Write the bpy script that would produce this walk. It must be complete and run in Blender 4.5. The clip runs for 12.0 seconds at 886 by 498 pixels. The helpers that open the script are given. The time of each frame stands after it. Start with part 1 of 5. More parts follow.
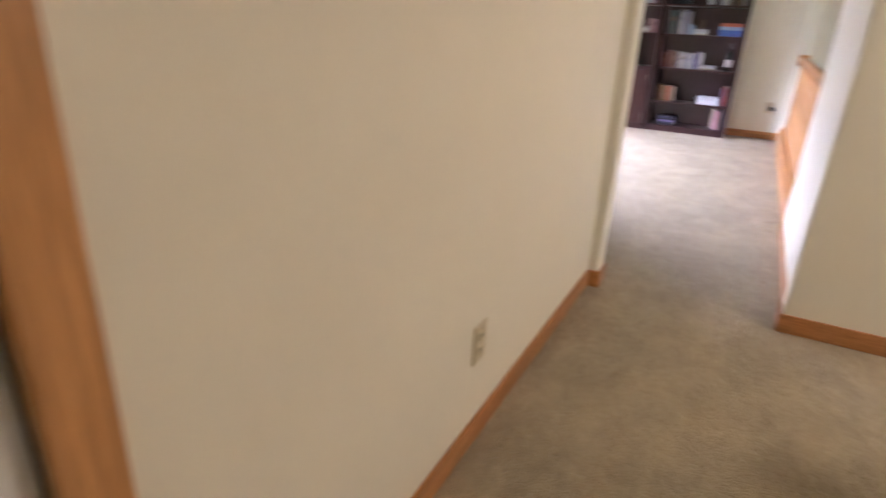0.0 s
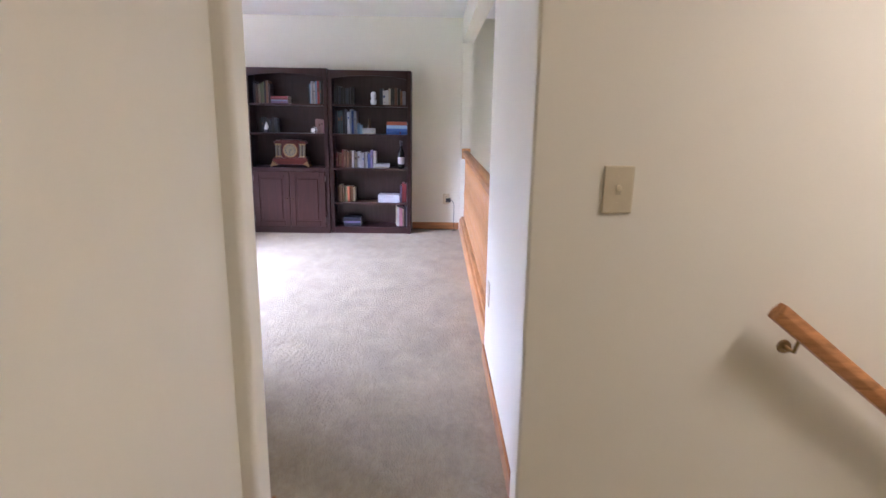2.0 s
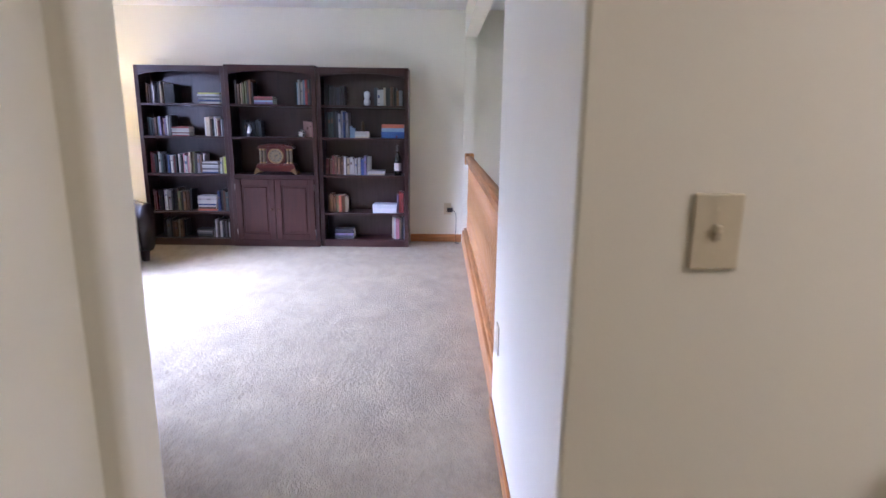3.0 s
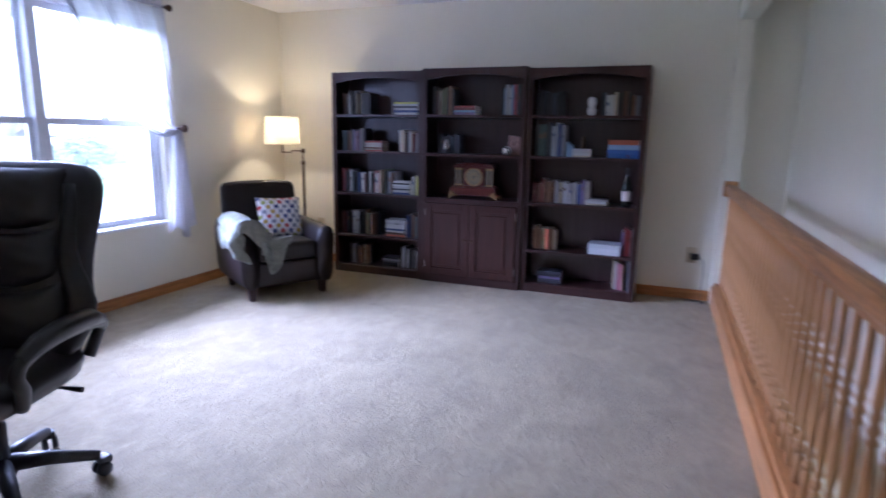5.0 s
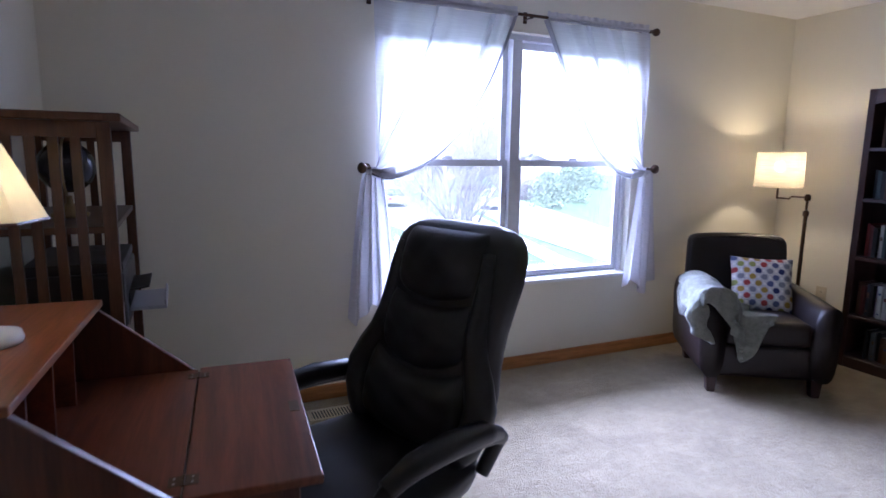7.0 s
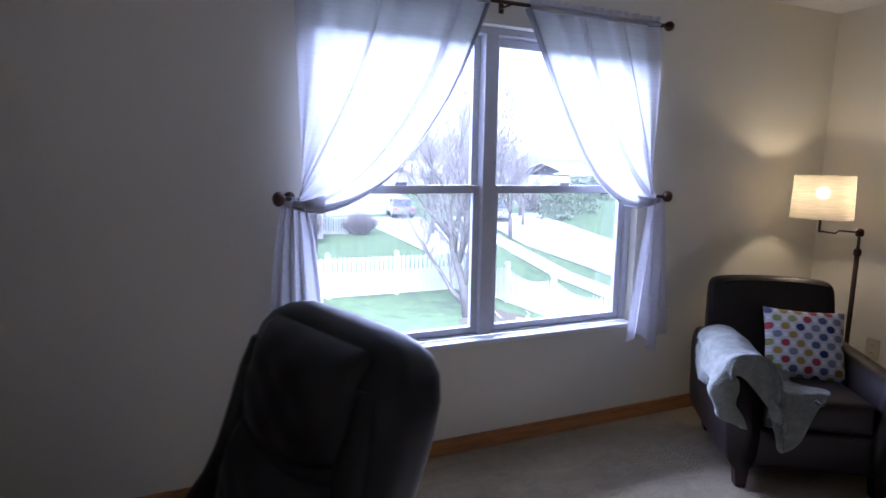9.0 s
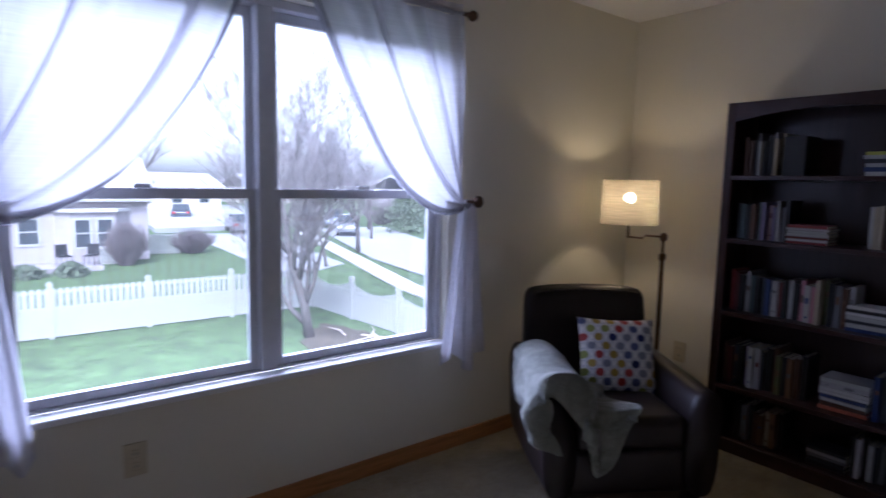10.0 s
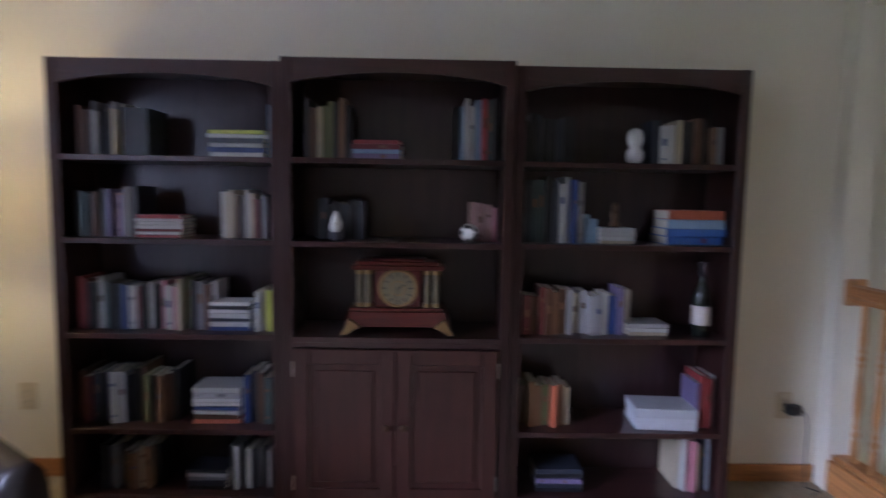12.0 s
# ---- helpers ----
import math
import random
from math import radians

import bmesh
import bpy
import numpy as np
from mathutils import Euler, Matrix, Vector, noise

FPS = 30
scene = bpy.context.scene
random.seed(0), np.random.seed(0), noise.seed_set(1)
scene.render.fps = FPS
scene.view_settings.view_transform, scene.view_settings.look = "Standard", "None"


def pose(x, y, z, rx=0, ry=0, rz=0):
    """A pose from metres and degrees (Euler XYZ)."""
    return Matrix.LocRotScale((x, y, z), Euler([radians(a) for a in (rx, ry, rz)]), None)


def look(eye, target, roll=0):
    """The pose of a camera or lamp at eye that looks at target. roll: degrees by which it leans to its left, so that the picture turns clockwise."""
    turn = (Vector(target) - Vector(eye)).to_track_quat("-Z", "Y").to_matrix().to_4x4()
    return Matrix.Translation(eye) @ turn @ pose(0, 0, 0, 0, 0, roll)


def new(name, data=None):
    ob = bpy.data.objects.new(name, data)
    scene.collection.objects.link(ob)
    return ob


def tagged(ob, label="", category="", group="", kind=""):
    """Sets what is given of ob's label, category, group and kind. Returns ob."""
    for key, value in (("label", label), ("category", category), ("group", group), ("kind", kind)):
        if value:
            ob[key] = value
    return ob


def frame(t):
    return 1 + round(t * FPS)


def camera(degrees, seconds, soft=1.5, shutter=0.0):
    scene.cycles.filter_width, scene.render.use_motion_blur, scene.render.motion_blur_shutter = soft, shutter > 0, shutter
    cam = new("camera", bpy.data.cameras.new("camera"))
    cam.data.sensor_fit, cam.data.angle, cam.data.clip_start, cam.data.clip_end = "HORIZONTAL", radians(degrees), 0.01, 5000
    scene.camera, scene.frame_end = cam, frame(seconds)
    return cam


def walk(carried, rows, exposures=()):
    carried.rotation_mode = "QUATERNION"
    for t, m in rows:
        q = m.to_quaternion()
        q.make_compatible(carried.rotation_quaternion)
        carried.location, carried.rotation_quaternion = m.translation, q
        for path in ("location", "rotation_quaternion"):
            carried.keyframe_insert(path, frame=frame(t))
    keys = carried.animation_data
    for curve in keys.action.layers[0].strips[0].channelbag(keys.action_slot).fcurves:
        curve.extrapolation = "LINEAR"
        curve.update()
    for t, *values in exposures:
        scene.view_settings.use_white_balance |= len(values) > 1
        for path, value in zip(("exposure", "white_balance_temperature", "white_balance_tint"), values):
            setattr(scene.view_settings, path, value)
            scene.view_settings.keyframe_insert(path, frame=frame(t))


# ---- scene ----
cam = camera(75.1, 12.0, shutter=0.5)
PATH = [
    (0, (3.762, -8.02, 1.21), (2.918, -6.369, 0.462), 2.7),
    (0.5, (3.761, -7.836, 1.205), (3.372, -6.007, 0.495), 1.9),
    (1, (3.798, -7.585, 1.274), (3.679, -5.688, 0.652), 1.0),
    (1.5, (3.817, -7.262, 1.343), (3.84, -5.324, 0.849), 0.8),
    (2, (3.802, -6.951, 1.343), (3.83, -5.002, 0.896), 0.9),
    (2.5, (3.836, -6.649, 1.325), (3.863, -4.698, 0.886), 0.8),
    (4.5, (3.765, -5.319, 1.388), (3.391, -3.402, 0.957), 0.65),
    (5, (3.654, -5.03, 1.286), (2.964, -3.193, 0.901), 1.05),
    (5.5, (3.534, -4.786, 1.338), (2.503, -3.117, 0.948), 1.2),
    (6, (3.388, -4.576, 1.323), (1.919, -3.268, 0.959), 0.4),
    (6.5, (3.253, -4.45, 1.348), (1.551, -3.46, 0.996), 0.7),
    (7, (3.093, -4.369, 1.372), (1.299, -3.544, 1.054), 0.8),
    (9, (2.5, -3.801, 1.45), (0.687, -3.006, 1.163), 1.0),
    (9.5, (2.34, -3.572, 1.42), (0.655, -2.522, 1.177), 1.1),
    (10, (2.255, -3.341, 1.396), (0.696, -2.109, 1.167), 1.2),
    (10.5, (2.253, -3.106, 1.386), (0.936, -1.618, 1.161), 1.4),
    (11, (2.267, -2.94, 1.37), (1.361, -1.17, 1.154), 1.4),
    (11.5, (2.346, -2.738, 1.4), (1.798, -0.828, 1.179), 1.4),
    (12, (2.277, -2.604, 1.32), (2.311, -0.612, 1.139), 0.9),
]
EXPOSURES = [(0.0, 5.38, 5700, 25), (1.5, 5.2, 5350, 25), (2.5, 5.12, 5120, 25), (4.5, 4.35, 4720, 25), (5.5, 3.72, 4850, 25), (7.0, 3.48, 4900, 25), (9.0, 2.78, 4960, 25), (10.0, 2.12, 5080, 25), (10.7, 1.95, 5100, 24), (11.3, 2.65, 5250, 21), (12.0, 3.70, 5250, 21)]
walk(cam, [(t, look(eye, goal, roll)) for t, eye, goal, roll in PATH], EXPOSURES)

# ---- world, sun and daylight ----
world = bpy.data.worlds.new("overcast_sky")
scene.world = world
world.use_nodes = True
wn = world.node_tree
sky = wn.nodes.new("ShaderNodeTexSky")
sky.sky_type = "NISHITA"
sky.sun_disc = False
sky.sun_elevation = radians(48)
sky.sun_rotation = radians(121)
sky.air_density, sky.dust_density, sky.ozone_density = 1.0, 3.0, 1.0
wn.nodes["Background"].inputs[1].default_value = 0.15
cloud = wn.nodes.new("ShaderNodeHueSaturation")
cloud.inputs["Saturation"].default_value, cloud.inputs["Value"].default_value = 0.22, 0.9
wn.links.new(sky.outputs[0], cloud.inputs["Color"])
wn.links.new(cloud.outputs[0], wn.nodes["Background"].inputs[0])

sun_data = bpy.data.lights.new("sun", "SUN")
sun_data.energy, sun_data.angle, sun_data.color = 0.9, radians(14), (1.0, 0.97, 0.92)
sun = new("sun", sun_data)
sun.matrix_world = look((10, -6, 12), (0, 0, 0))

# added area lamp far outside, boosting the sky light that enters the window
area = bpy.data.lights.new("window_daylight", "AREA")
area.shape, area.size, area.size_y, area.energy, area.color = "RECTANGLE", 20.0, 7.5, 2250, (0.825, 0.845, 1.0)
daylight = new("window_daylight", area)
daylight.matrix_world = look((-10.6, -2.44, 7.2), (1.0, -2.44, 1.2))


# ---- materials ----
def shader(name):
    m = bpy.data.materials.new(name)
    m.use_nodes = True
    return m, m.node_tree.nodes, m.node_tree.links, m.node_tree.nodes["Principled BSDF"]


def tone(c, k):
    return (min(c[0] * k, 1), min(c[1] * k, 1), min(c[2] * k, 1), 1)


def surface(name, col, rough=0.6, metal=0.0, scale=8.0, vary=0.12, bump=0.1, fine=120.0, stretch=(1, 1, 1),
            coat=0.0, per_object=0.0, depth=0.004, sheen=0.0):
    """A painted, cloth, leather or wood surface with variation at a large and a fine scale."""
    m, n, l, b = shader(name)
    tc = n.new("ShaderNodeTexCoord")
    mp = n.new("ShaderNodeMapping")
    mp.inputs["Scale"].default_value = stretch
    l.new(tc.outputs["Object"], mp.inputs[0])
    big, small = n.new("ShaderNodeTexNoise"), n.new("ShaderNodeTexNoise")
    big.inputs["Scale"].default_value, big.inputs["Detail"].default_value = scale, 4
    small.inputs["Scale"].default_value, small.inputs["Detail"].default_value = fine, 3
    l.new(mp.outputs[0], big.inputs["Vector"])
    l.new(mp.outputs[0], small.inputs["Vector"])
    mix = n.new("ShaderNodeMath")
    mix.operation = "MULTIPLY_ADD"
    mix.inputs[1].default_value = 0.35
    l.new(small.outputs["Fac"], mix.inputs[0])
    l.new(big.outputs["Fac"], mix.inputs[2])
    ramp = n.new("ShaderNodeValToRGB")
    ramp.color_ramp.elements[0].position, ramp.color_ramp.elements[1].position = 0.4, 0.95
    ramp.color_ramp.elements[0].color, ramp.color_ramp.elements[1].color = tone(col, 1 - vary), tone(col, 1 + vary)
    l.new(mix.outputs[0], ramp.inputs[0])
    out = ramp.outputs[0]
    if per_object:
        info, hsv = n.new("ShaderNodeObjectInfo"), n.new("ShaderNodeHueSaturation")
        rr = n.new("ShaderNodeMapRange")
        rr.inputs[3].default_value, rr.inputs[4].default_value = 1 - per_object, 1 + per_object
        l.new(info.outputs["Random"], rr.inputs[0])
        l.new(rr.outputs[0], hsv.inputs["Value"])
        l.new(out, hsv.inputs["Color"])
        out = hsv.outputs[0]
    l.new(out, b.inputs["Base Color"])
    b.inputs["Roughness"].default_value, b.inputs["Metallic"].default_value = rough, metal
    b.inputs["Coat Weight"].default_value = coat
    b.inputs["Coat Roughness"].default_value = 0.15
    b.inputs["Sheen Weight"].default_value = sheen
    rv = n.new("ShaderNodeMapRange")
    rv.inputs[3].default_value, rv.inputs[4].default_value = max(rough - 0.08, 0.02), min(rough + 0.08, 1)
    l.new(big.outputs["Fac"], rv.inputs[0])
    l.new(rv.outputs[0], b.inputs["Roughness"])
    if bump:
        bp = n.new("ShaderNodeBump")
        bp.inputs["Strength"].default_value, bp.inputs["Distance"].default_value = bump, depth
        l.new(mix.outputs[0], bp.inputs["Height"])
        l.new(bp.outputs[0], b.inputs["Normal"])
    return m


def wood(name, col, axis="X", rough=0.4, vary=0.35, coat=0.2, ring=14.0):
    """Stained wood with grain along one axis."""
    m, n, l, b = shader(name)
    tc, mp = n.new("ShaderNodeTexCoord"), n.new("ShaderNodeMapping")
    s = {"X": (1.2, 14, 14), "Y": (14, 1.2, 14), "Z": (14, 14, 1.2)}[axis]
    mp.inputs["Scale"].default_value = s
    l.new(tc.outputs["Object"], mp.inputs[0])
    a, f = n.new("ShaderNodeTexNoise"), n.new("ShaderNodeTexNoise")
    a.inputs["Scale"].default_value, a.inputs["Detail"].default_value, a.inputs["Distortion"].default_value = 1.6, 6, 1.2
    f.inputs["Scale"].default_value, f.inputs["Detail"].default_value = ring, 5
    l.new(mp.outputs[0], a.inputs["Vector"])
    l.new(mp.outputs[0], f.inputs["Vector"])
    mix = n.new("ShaderNodeMath")
    mix.operation = "MULTIPLY_ADD"
    mix.inputs[1].default_value = 0.45
    l.new(f.outputs["Fac"], mix.inputs[0])
    l.new(a.outputs["Fac"], mix.inputs[2])
    ramp = n.new("ShaderNodeValToRGB")
    e = ramp.color_ramp.elements
    e[0].position, e[1].position = 0.45, 0.95
    e[0].color, e[1].color = tone(col, 1 - vary), tone(col, 1 + vary)
    mid = e.new(0.7)
    mid.color = tone(col, 1)
    l.new(mix.outputs[0], ramp.inputs[0])
    l.new(ramp.outputs[0], b.inputs["Base Color"])
    b.inputs["Roughness"].default_value, b.inputs["Specular IOR Level"].default_value = rough, 0.35
    b.inputs["Coat Weight"].default_value, b.inputs["Coat Roughness"].default_value = coat, 0.2
    bp = n.new("ShaderNodeBump")
    bp.inputs["Strength"].default_value, bp.inputs["Distance"].default_value = 0.12, 0.002
    l.new(mix.outputs[0], bp.inputs["Height"])
    l.new(bp.outputs[0], b.inputs["Normal"])
    return m


def plain(name, col, rough=0.5, metal=0.0):
    return surface(name, col, rough, metal, 20, 0.06, 0.03, 200)


def glow(name, col, strength):
    m, n, l, b = shader(name)
    b.inputs["Base Color"].default_value = (*col, 1)
    b.inputs["Emission Color"].default_value = (*col, 1)
    b.inputs["Emission Strength"].default_value = strength
    return m


def sheer(name, col, clear, weave, slub=0.05):
    """Thin cloth: part open weave, part light passing through, part lit from the front."""
    m, n, l, b = shader(name)
    n.remove(b)
    tr, tl, df = n.new("ShaderNodeBsdfTransparent"), n.new("ShaderNodeBsdfTranslucent"), n.new("ShaderNodeBsdfDiffuse")
    cloth, m2 = n.new("ShaderNodeMixShader"), n.new("ShaderNodeMixShader")
    cloth.inputs[0].default_value = 0.45
    l.new(tl.outputs[0], cloth.inputs[1])
    l.new(df.outputs[0], cloth.inputs[2])
    tc, mp, nz = n.new("ShaderNodeTexCoord"), n.new("ShaderNodeMapping"), n.new("ShaderNodeTexNoise")
    mp.inputs["Scale"].default_value = weave
    l.new(tc.outputs["Object"], mp.inputs[0])
    l.new(mp.outputs[0], nz.inputs["Vector"])
    nz.inputs["Scale"].default_value, nz.inputs["Detail"].default_value = 1.0, 4
    yarn = n.new("ShaderNodeMix")
    yarn.data_type = "RGBA"
    yarn.inputs[6].default_value, yarn.inputs[7].default_value = tone(col, 1 - slub), tone(col, 1 + slub)
    l.new(nz.outputs["Fac"], yarn.inputs[0])
    l.new(yarn.outputs[2], tl.inputs[0])
    l.new(yarn.outputs[2], df.inputs[0])
    rg = n.new("ShaderNodeMapRange")
    rg.inputs[1].default_value, rg.inputs[2].default_value = 0.3, 0.7
    rg.inputs[3].default_value, rg.inputs[4].default_value = 1 - clear * 1.4, 1 - clear * 0.6
    l.new(nz.outputs["Fac"], rg.inputs[0])
    l.new(rg.outputs[0], m2.inputs[0])
    l.new(tr.outputs[0], m2.inputs[1])
    l.new(cloth.outputs[0], m2.inputs[2])
    l.new(m2.outputs[0], n["Material Output"].inputs[0])
    return m


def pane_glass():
    m, n, l, b = shader("window_glass")
    n.remove(b)
    tr, gl, fr, mx = n.new("ShaderNodeBsdfTransparent"), n.new("ShaderNodeBsdfGlossy"), n.new("ShaderNodeFresnel"), n.new("ShaderNodeMixShader")
    gl.inputs["Roughness"].default_value = 0.02
    tr.inputs[0].default_value = (0.94, 0.96, 0.95, 1)
    fr.inputs[0].default_value = 1.45
    l.new(fr.outputs[0], mx.inputs[0])
    l.new(tr.outputs[0], mx.inputs[1])
    l.new(gl.outputs[0], mx.inputs[2])
    # slight translucent share whitens the view, standing in for lens glare
    haze, veil = n.new("ShaderNodeBsdfTranslucent"), n.new("ShaderNodeMixShader")
    haze.inputs[0].default_value = (0.8, 0.8, 0.8, 1)
    tc, nz, rg = n.new("ShaderNodeTexCoord"), n.new("ShaderNodeTexNoise"), n.new("ShaderNodeMapRange")
    nz.inputs["Scale"].default_value, nz.inputs["Detail"].default_value = 2.5, 3
    l.new(tc.outputs["Object"], nz.inputs["Vector"])
    rg.inputs[3].default_value, rg.inputs[4].default_value = 0.009, 0.014
    l.new(nz.outputs["Fac"], rg.inputs[0])
    l.new(rg.outputs[0], veil.inputs[0])
    l.new(mx.outputs[0], veil.inputs[1])
    l.new(haze.outputs[0], veil.inputs[2])
    l.new(veil.outputs[0], n["Material Output"].inputs[0])
    return m


def dotted_cloth():
    """White cotton printed with an offset grid of coloured medallions, each in a thin dark ring."""
    m, n, l, b = shader("printed_cotton")
    tc, sp = n.new("ShaderNodeTexCoord"), n.new("ShaderNodeSeparateXYZ")
    l.new(tc.outputs["Object"], sp.inputs[0])

    def op(kind, a, c=None):
        q = n.new("ShaderNodeMath")
        q.operation = kind
        for i, v in enumerate((a, c)):
            if v is None:
                continue
            if isinstance(v, (int, float)):
                q.inputs[i].default_value = v
            else:
                l.new(v, q.inputs[i])
        return q.outputs[0]

    # a diamond lattice: each cell holds one medallion inside a thin ogee line
    u, v = op("MULTIPLY", sp.outputs["X"], 13.0), op("MULTIPLY", sp.outputs["Z"], 10.5)
    p, q = op("ADD", u, v), op("SUBTRACT", u, v)
    colm, row = op("FLOOR", p), op("FLOOR", q)
    fp, fq = op("SUBTRACT", op("SUBTRACT", p, colm), 0.5), op("SUBTRACT", op("SUBTRACT", q, row), 0.5)
    fu, fv = op("MULTIPLY", op("ADD", fp, fq), 0.5), op("MULTIPLY", op("SUBTRACT", fp, fq), 0.62)
    dist = op("SQRT", op("ADD", op("MULTIPLY", fu, fu), op("MULTIPLY", fv, fv)))
    edge = op("POWER", op("ADD", op("POWER", op("ABSOLUTE", fp), 3.0), op("POWER", op("ABSOLUTE", fq), 3.0)), 0.3333)
    wn_ = n.new("ShaderNodeTexWhiteNoise")
    wn_.noise_dimensions = "2D"
    cv = n.new("ShaderNodeCombineXYZ")
    l.new(colm, cv.inputs[0])
    l.new(row, cv.inputs[1])
    l.new(cv.outputs[0], wn_.inputs["Vector"])
    ramp = n.new("ShaderNodeValToRGB")
    ramp.color_ramp.interpolation = "CONSTANT"
    cols = [(0.02, 0.03, 0.13), (0.36, 0.05, 0.05), (0.36, 0.25, 0.05), (0.22, 0.23, 0.29), (0.27, 0.30, 0.08), (0.09, 0.11, 0.24)]
    e = ramp.color_ramp.elements
    e[0].color = (*cols[0], 1)
    e[1].position, e[1].color = 1 / 6, (*cols[1], 1)
    for i in range(2, 6):
        e.new(i / 6).color = (*cols[i], 1)
    l.new(wn_.outputs["Value"], ramp.inputs[0])
    dot = op("LESS_THAN", dist, 0.285)
    ring = op("MULTIPLY", op("GREATER_THAN", edge, 0.415), op("LESS_THAN", edge, 0.47))
    m1, m2 = n.new("ShaderNodeMix"), n.new("ShaderNodeMix")
    m1.data_type = m2.data_type = "RGBA"
    m1.inputs[6].default_value = (0.74, 0.72, 0.70, 1)
    l.new(dot, m1.inputs[0])
    l.new(ramp.outputs[0], m1.inputs[7])
    l.new(ring, m2.inputs[0])
    l.new(m1.outputs[2], m2.inputs[6])
    m2.inputs[7].default_value = (0.33, 0.33, 0.40, 1)
    l.new(m2.outputs[2], b.inputs["Base Color"])
    b.inputs["Roughness"].default_value = 0.9
    return m


def carpet(name, col):
    """Cut pile: brushed streaks and footprints at a large scale, tufts at a fine one."""
    m, n, l, b = shader(name)
    tc = n.new("ShaderNodeTexCoord")
    lay = []
    for sc, det, dis, st in ((2.2, 5, 1.5, (1, 1, 1)), (9.0, 4, 1.0, (1, 0.5, 1)), (38.0, 3, 0.6, (1, 0.7, 1)), (150.0, 2, 0.0, (1, 1, 1))):
        mp, nz = n.new("ShaderNodeMapping"), n.new("ShaderNodeTexNoise")
        mp.inputs["Scale"].default_value = st
        mp.inputs["Rotation"].default_value = (0, 0, 0.5)
        nz.inputs["Scale"].default_value, nz.inputs["Detail"].default_value, nz.inputs["Distortion"].default_value = sc, det, dis
        l.new(tc.outputs["Object"], mp.inputs[0])
        l.new(mp.outputs[0], nz.inputs["Vector"])
        lay.append(nz.outputs["Fac"])
    total = None
    for o, w in zip(lay, (0.28, 0.28, 0.22, 0.22)):
        q = n.new("ShaderNodeMath")
        q.operation = "MULTIPLY_ADD"
        q.inputs[1].default_value = w
        q.inputs[2].default_value = 0.0
        l.new(o, q.inputs[0])
        if total is not None:
            l.new(total, q.inputs[2])
        total = q.outputs[0]
    ramp = n.new("ShaderNodeValToRGB")
    ramp.color_ramp.elements[0].position, ramp.color_ramp.elements[1].position = 0.38, 0.62
    ramp.color_ramp.elements[0].color, ramp.color_ramp.elements[1].color = tone(col, 0.75), tone(col, 1.22)
    l.new(total, ramp.inputs[0])
    l.new(ramp.outputs[0], b.inputs["Base Color"])
    b.inputs["Roughness"].default_value = 0.95
    b.inputs["Sheen Weight"].default_value = 0.15
    h = n.new("ShaderNodeMath")
    h.operation = "ADD"
    l.new(lay[2], h.inputs[0])
    l.new(lay[3], h.inputs[1])
    bp = n.new("ShaderNodeBump")
    bp.inputs["Strength"].default_value, bp.inputs["Distance"].default_value = 1.0, 0.012
    l.new(h.outputs[0], bp.inputs["Height"])
    l.new(bp.outputs[0], b.inputs["Normal"])
    return m


CREAM = surface("cream_wall_paint", (0.79, 0.757, 0.635), 0.75, 0, 1.5, 0.03, 0.12, 260, depth=0.0015)
CEIL = surface("white_ceiling_paint", (0.86, 0.85, 0.82), 0.9, 0, 2, 0.03, 0.4, 140, depth=0.003)
CARPET = carpet("beige_cut_pile_carpet", (0.354, 0.289, 0.176))
OAK = wood("honey_oak_trim", (0.41, 0.188, 0.064), "Y")
OAKX = wood("honey_oak_trim_across", (0.41, 0.188, 0.064), "X")
OAKZ = wood("honey_oak_upright", (0.52, 0.265, 0.10), "Z")
DARKOAK = wood("brown_stair_skirt", (0.20, 0.07, 0.025), "X")
MAHOG = wood("dark_mahogany", (0.029, 0.0105, 0.009), "Z", 0.38, 0.35, 0.08)
MAHOGX = wood("dark_mahogany_across", (0.033, 0.0125, 0.011), "X", 0.34, 0.35, 0.35)
MAHOGB = wood("dark_mahogany_back", (0.030, 0.014, 0.014), "Z", 0.34, 0.3, 0.6)
MAHOGD = wood("reddish_mahogany_door", (0.038, 0.0120, 0.009), "Z", 0.38, 0.4, 0.1)
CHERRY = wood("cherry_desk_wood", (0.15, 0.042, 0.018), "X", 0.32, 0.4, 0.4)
# same cherry: sides darkened for shade, top lightened as the window lights it
CHERRYZ = wood("shaded_cherry", (0.075, 0.024, 0.013), "Z", 0.35, 0.4, 0.35)
CHERRYT = wood("lit_cherry_top", (0.28, 0.095, 0.034), "X", 0.3, 0.35, 0.45)
MISSION = wood("brown_mission_oak", (0.088, 0.038, 0.019), "Z", 0.4, 0.35, 0.2)
LEATHER = surface("black_leather", (0.009, 0.009, 0.012), 0.39, 0, 9, 0.25, 0.25, 300, depth=0.0012)
LEATHERB = surface("espresso_leather", (0.014, 0.0092, 0.0088), 0.38, 0, 7, 0.3, 0.25, 260, depth=0.0015)
LEATHERB.node_tree.nodes["Principled BSDF"].inputs["Specular IOR Level"].default_value = 0.4
BLACKPL = plain("black_plastic", (0.015, 0.015, 0.017), 0.4)
BRONZE = plain("oil_rubbed_bronze", (0.09, 0.055, 0.035), 0.35, 0.85)
BRASS = plain("aged_brass", (0.30, 0.21, 0.10), 0.35, 0.9)
AGED = plain("darkened_brass", (0.10, 0.065, 0.035), 0.5, 0.7)
NICKEL = plain("dull_steel", (0.45, 0.43, 0.40), 0.35, 0.9)
ALMOND = plain("almond_plastic", (0.62, 0.55, 0.38), 0.4)
WHITEPL = plain("white_plastic", (0.75, 0.75, 0.73), 0.4)
VINYL = plain("white_window_vinyl", (0.60, 0.60, 0.62), 0.35)
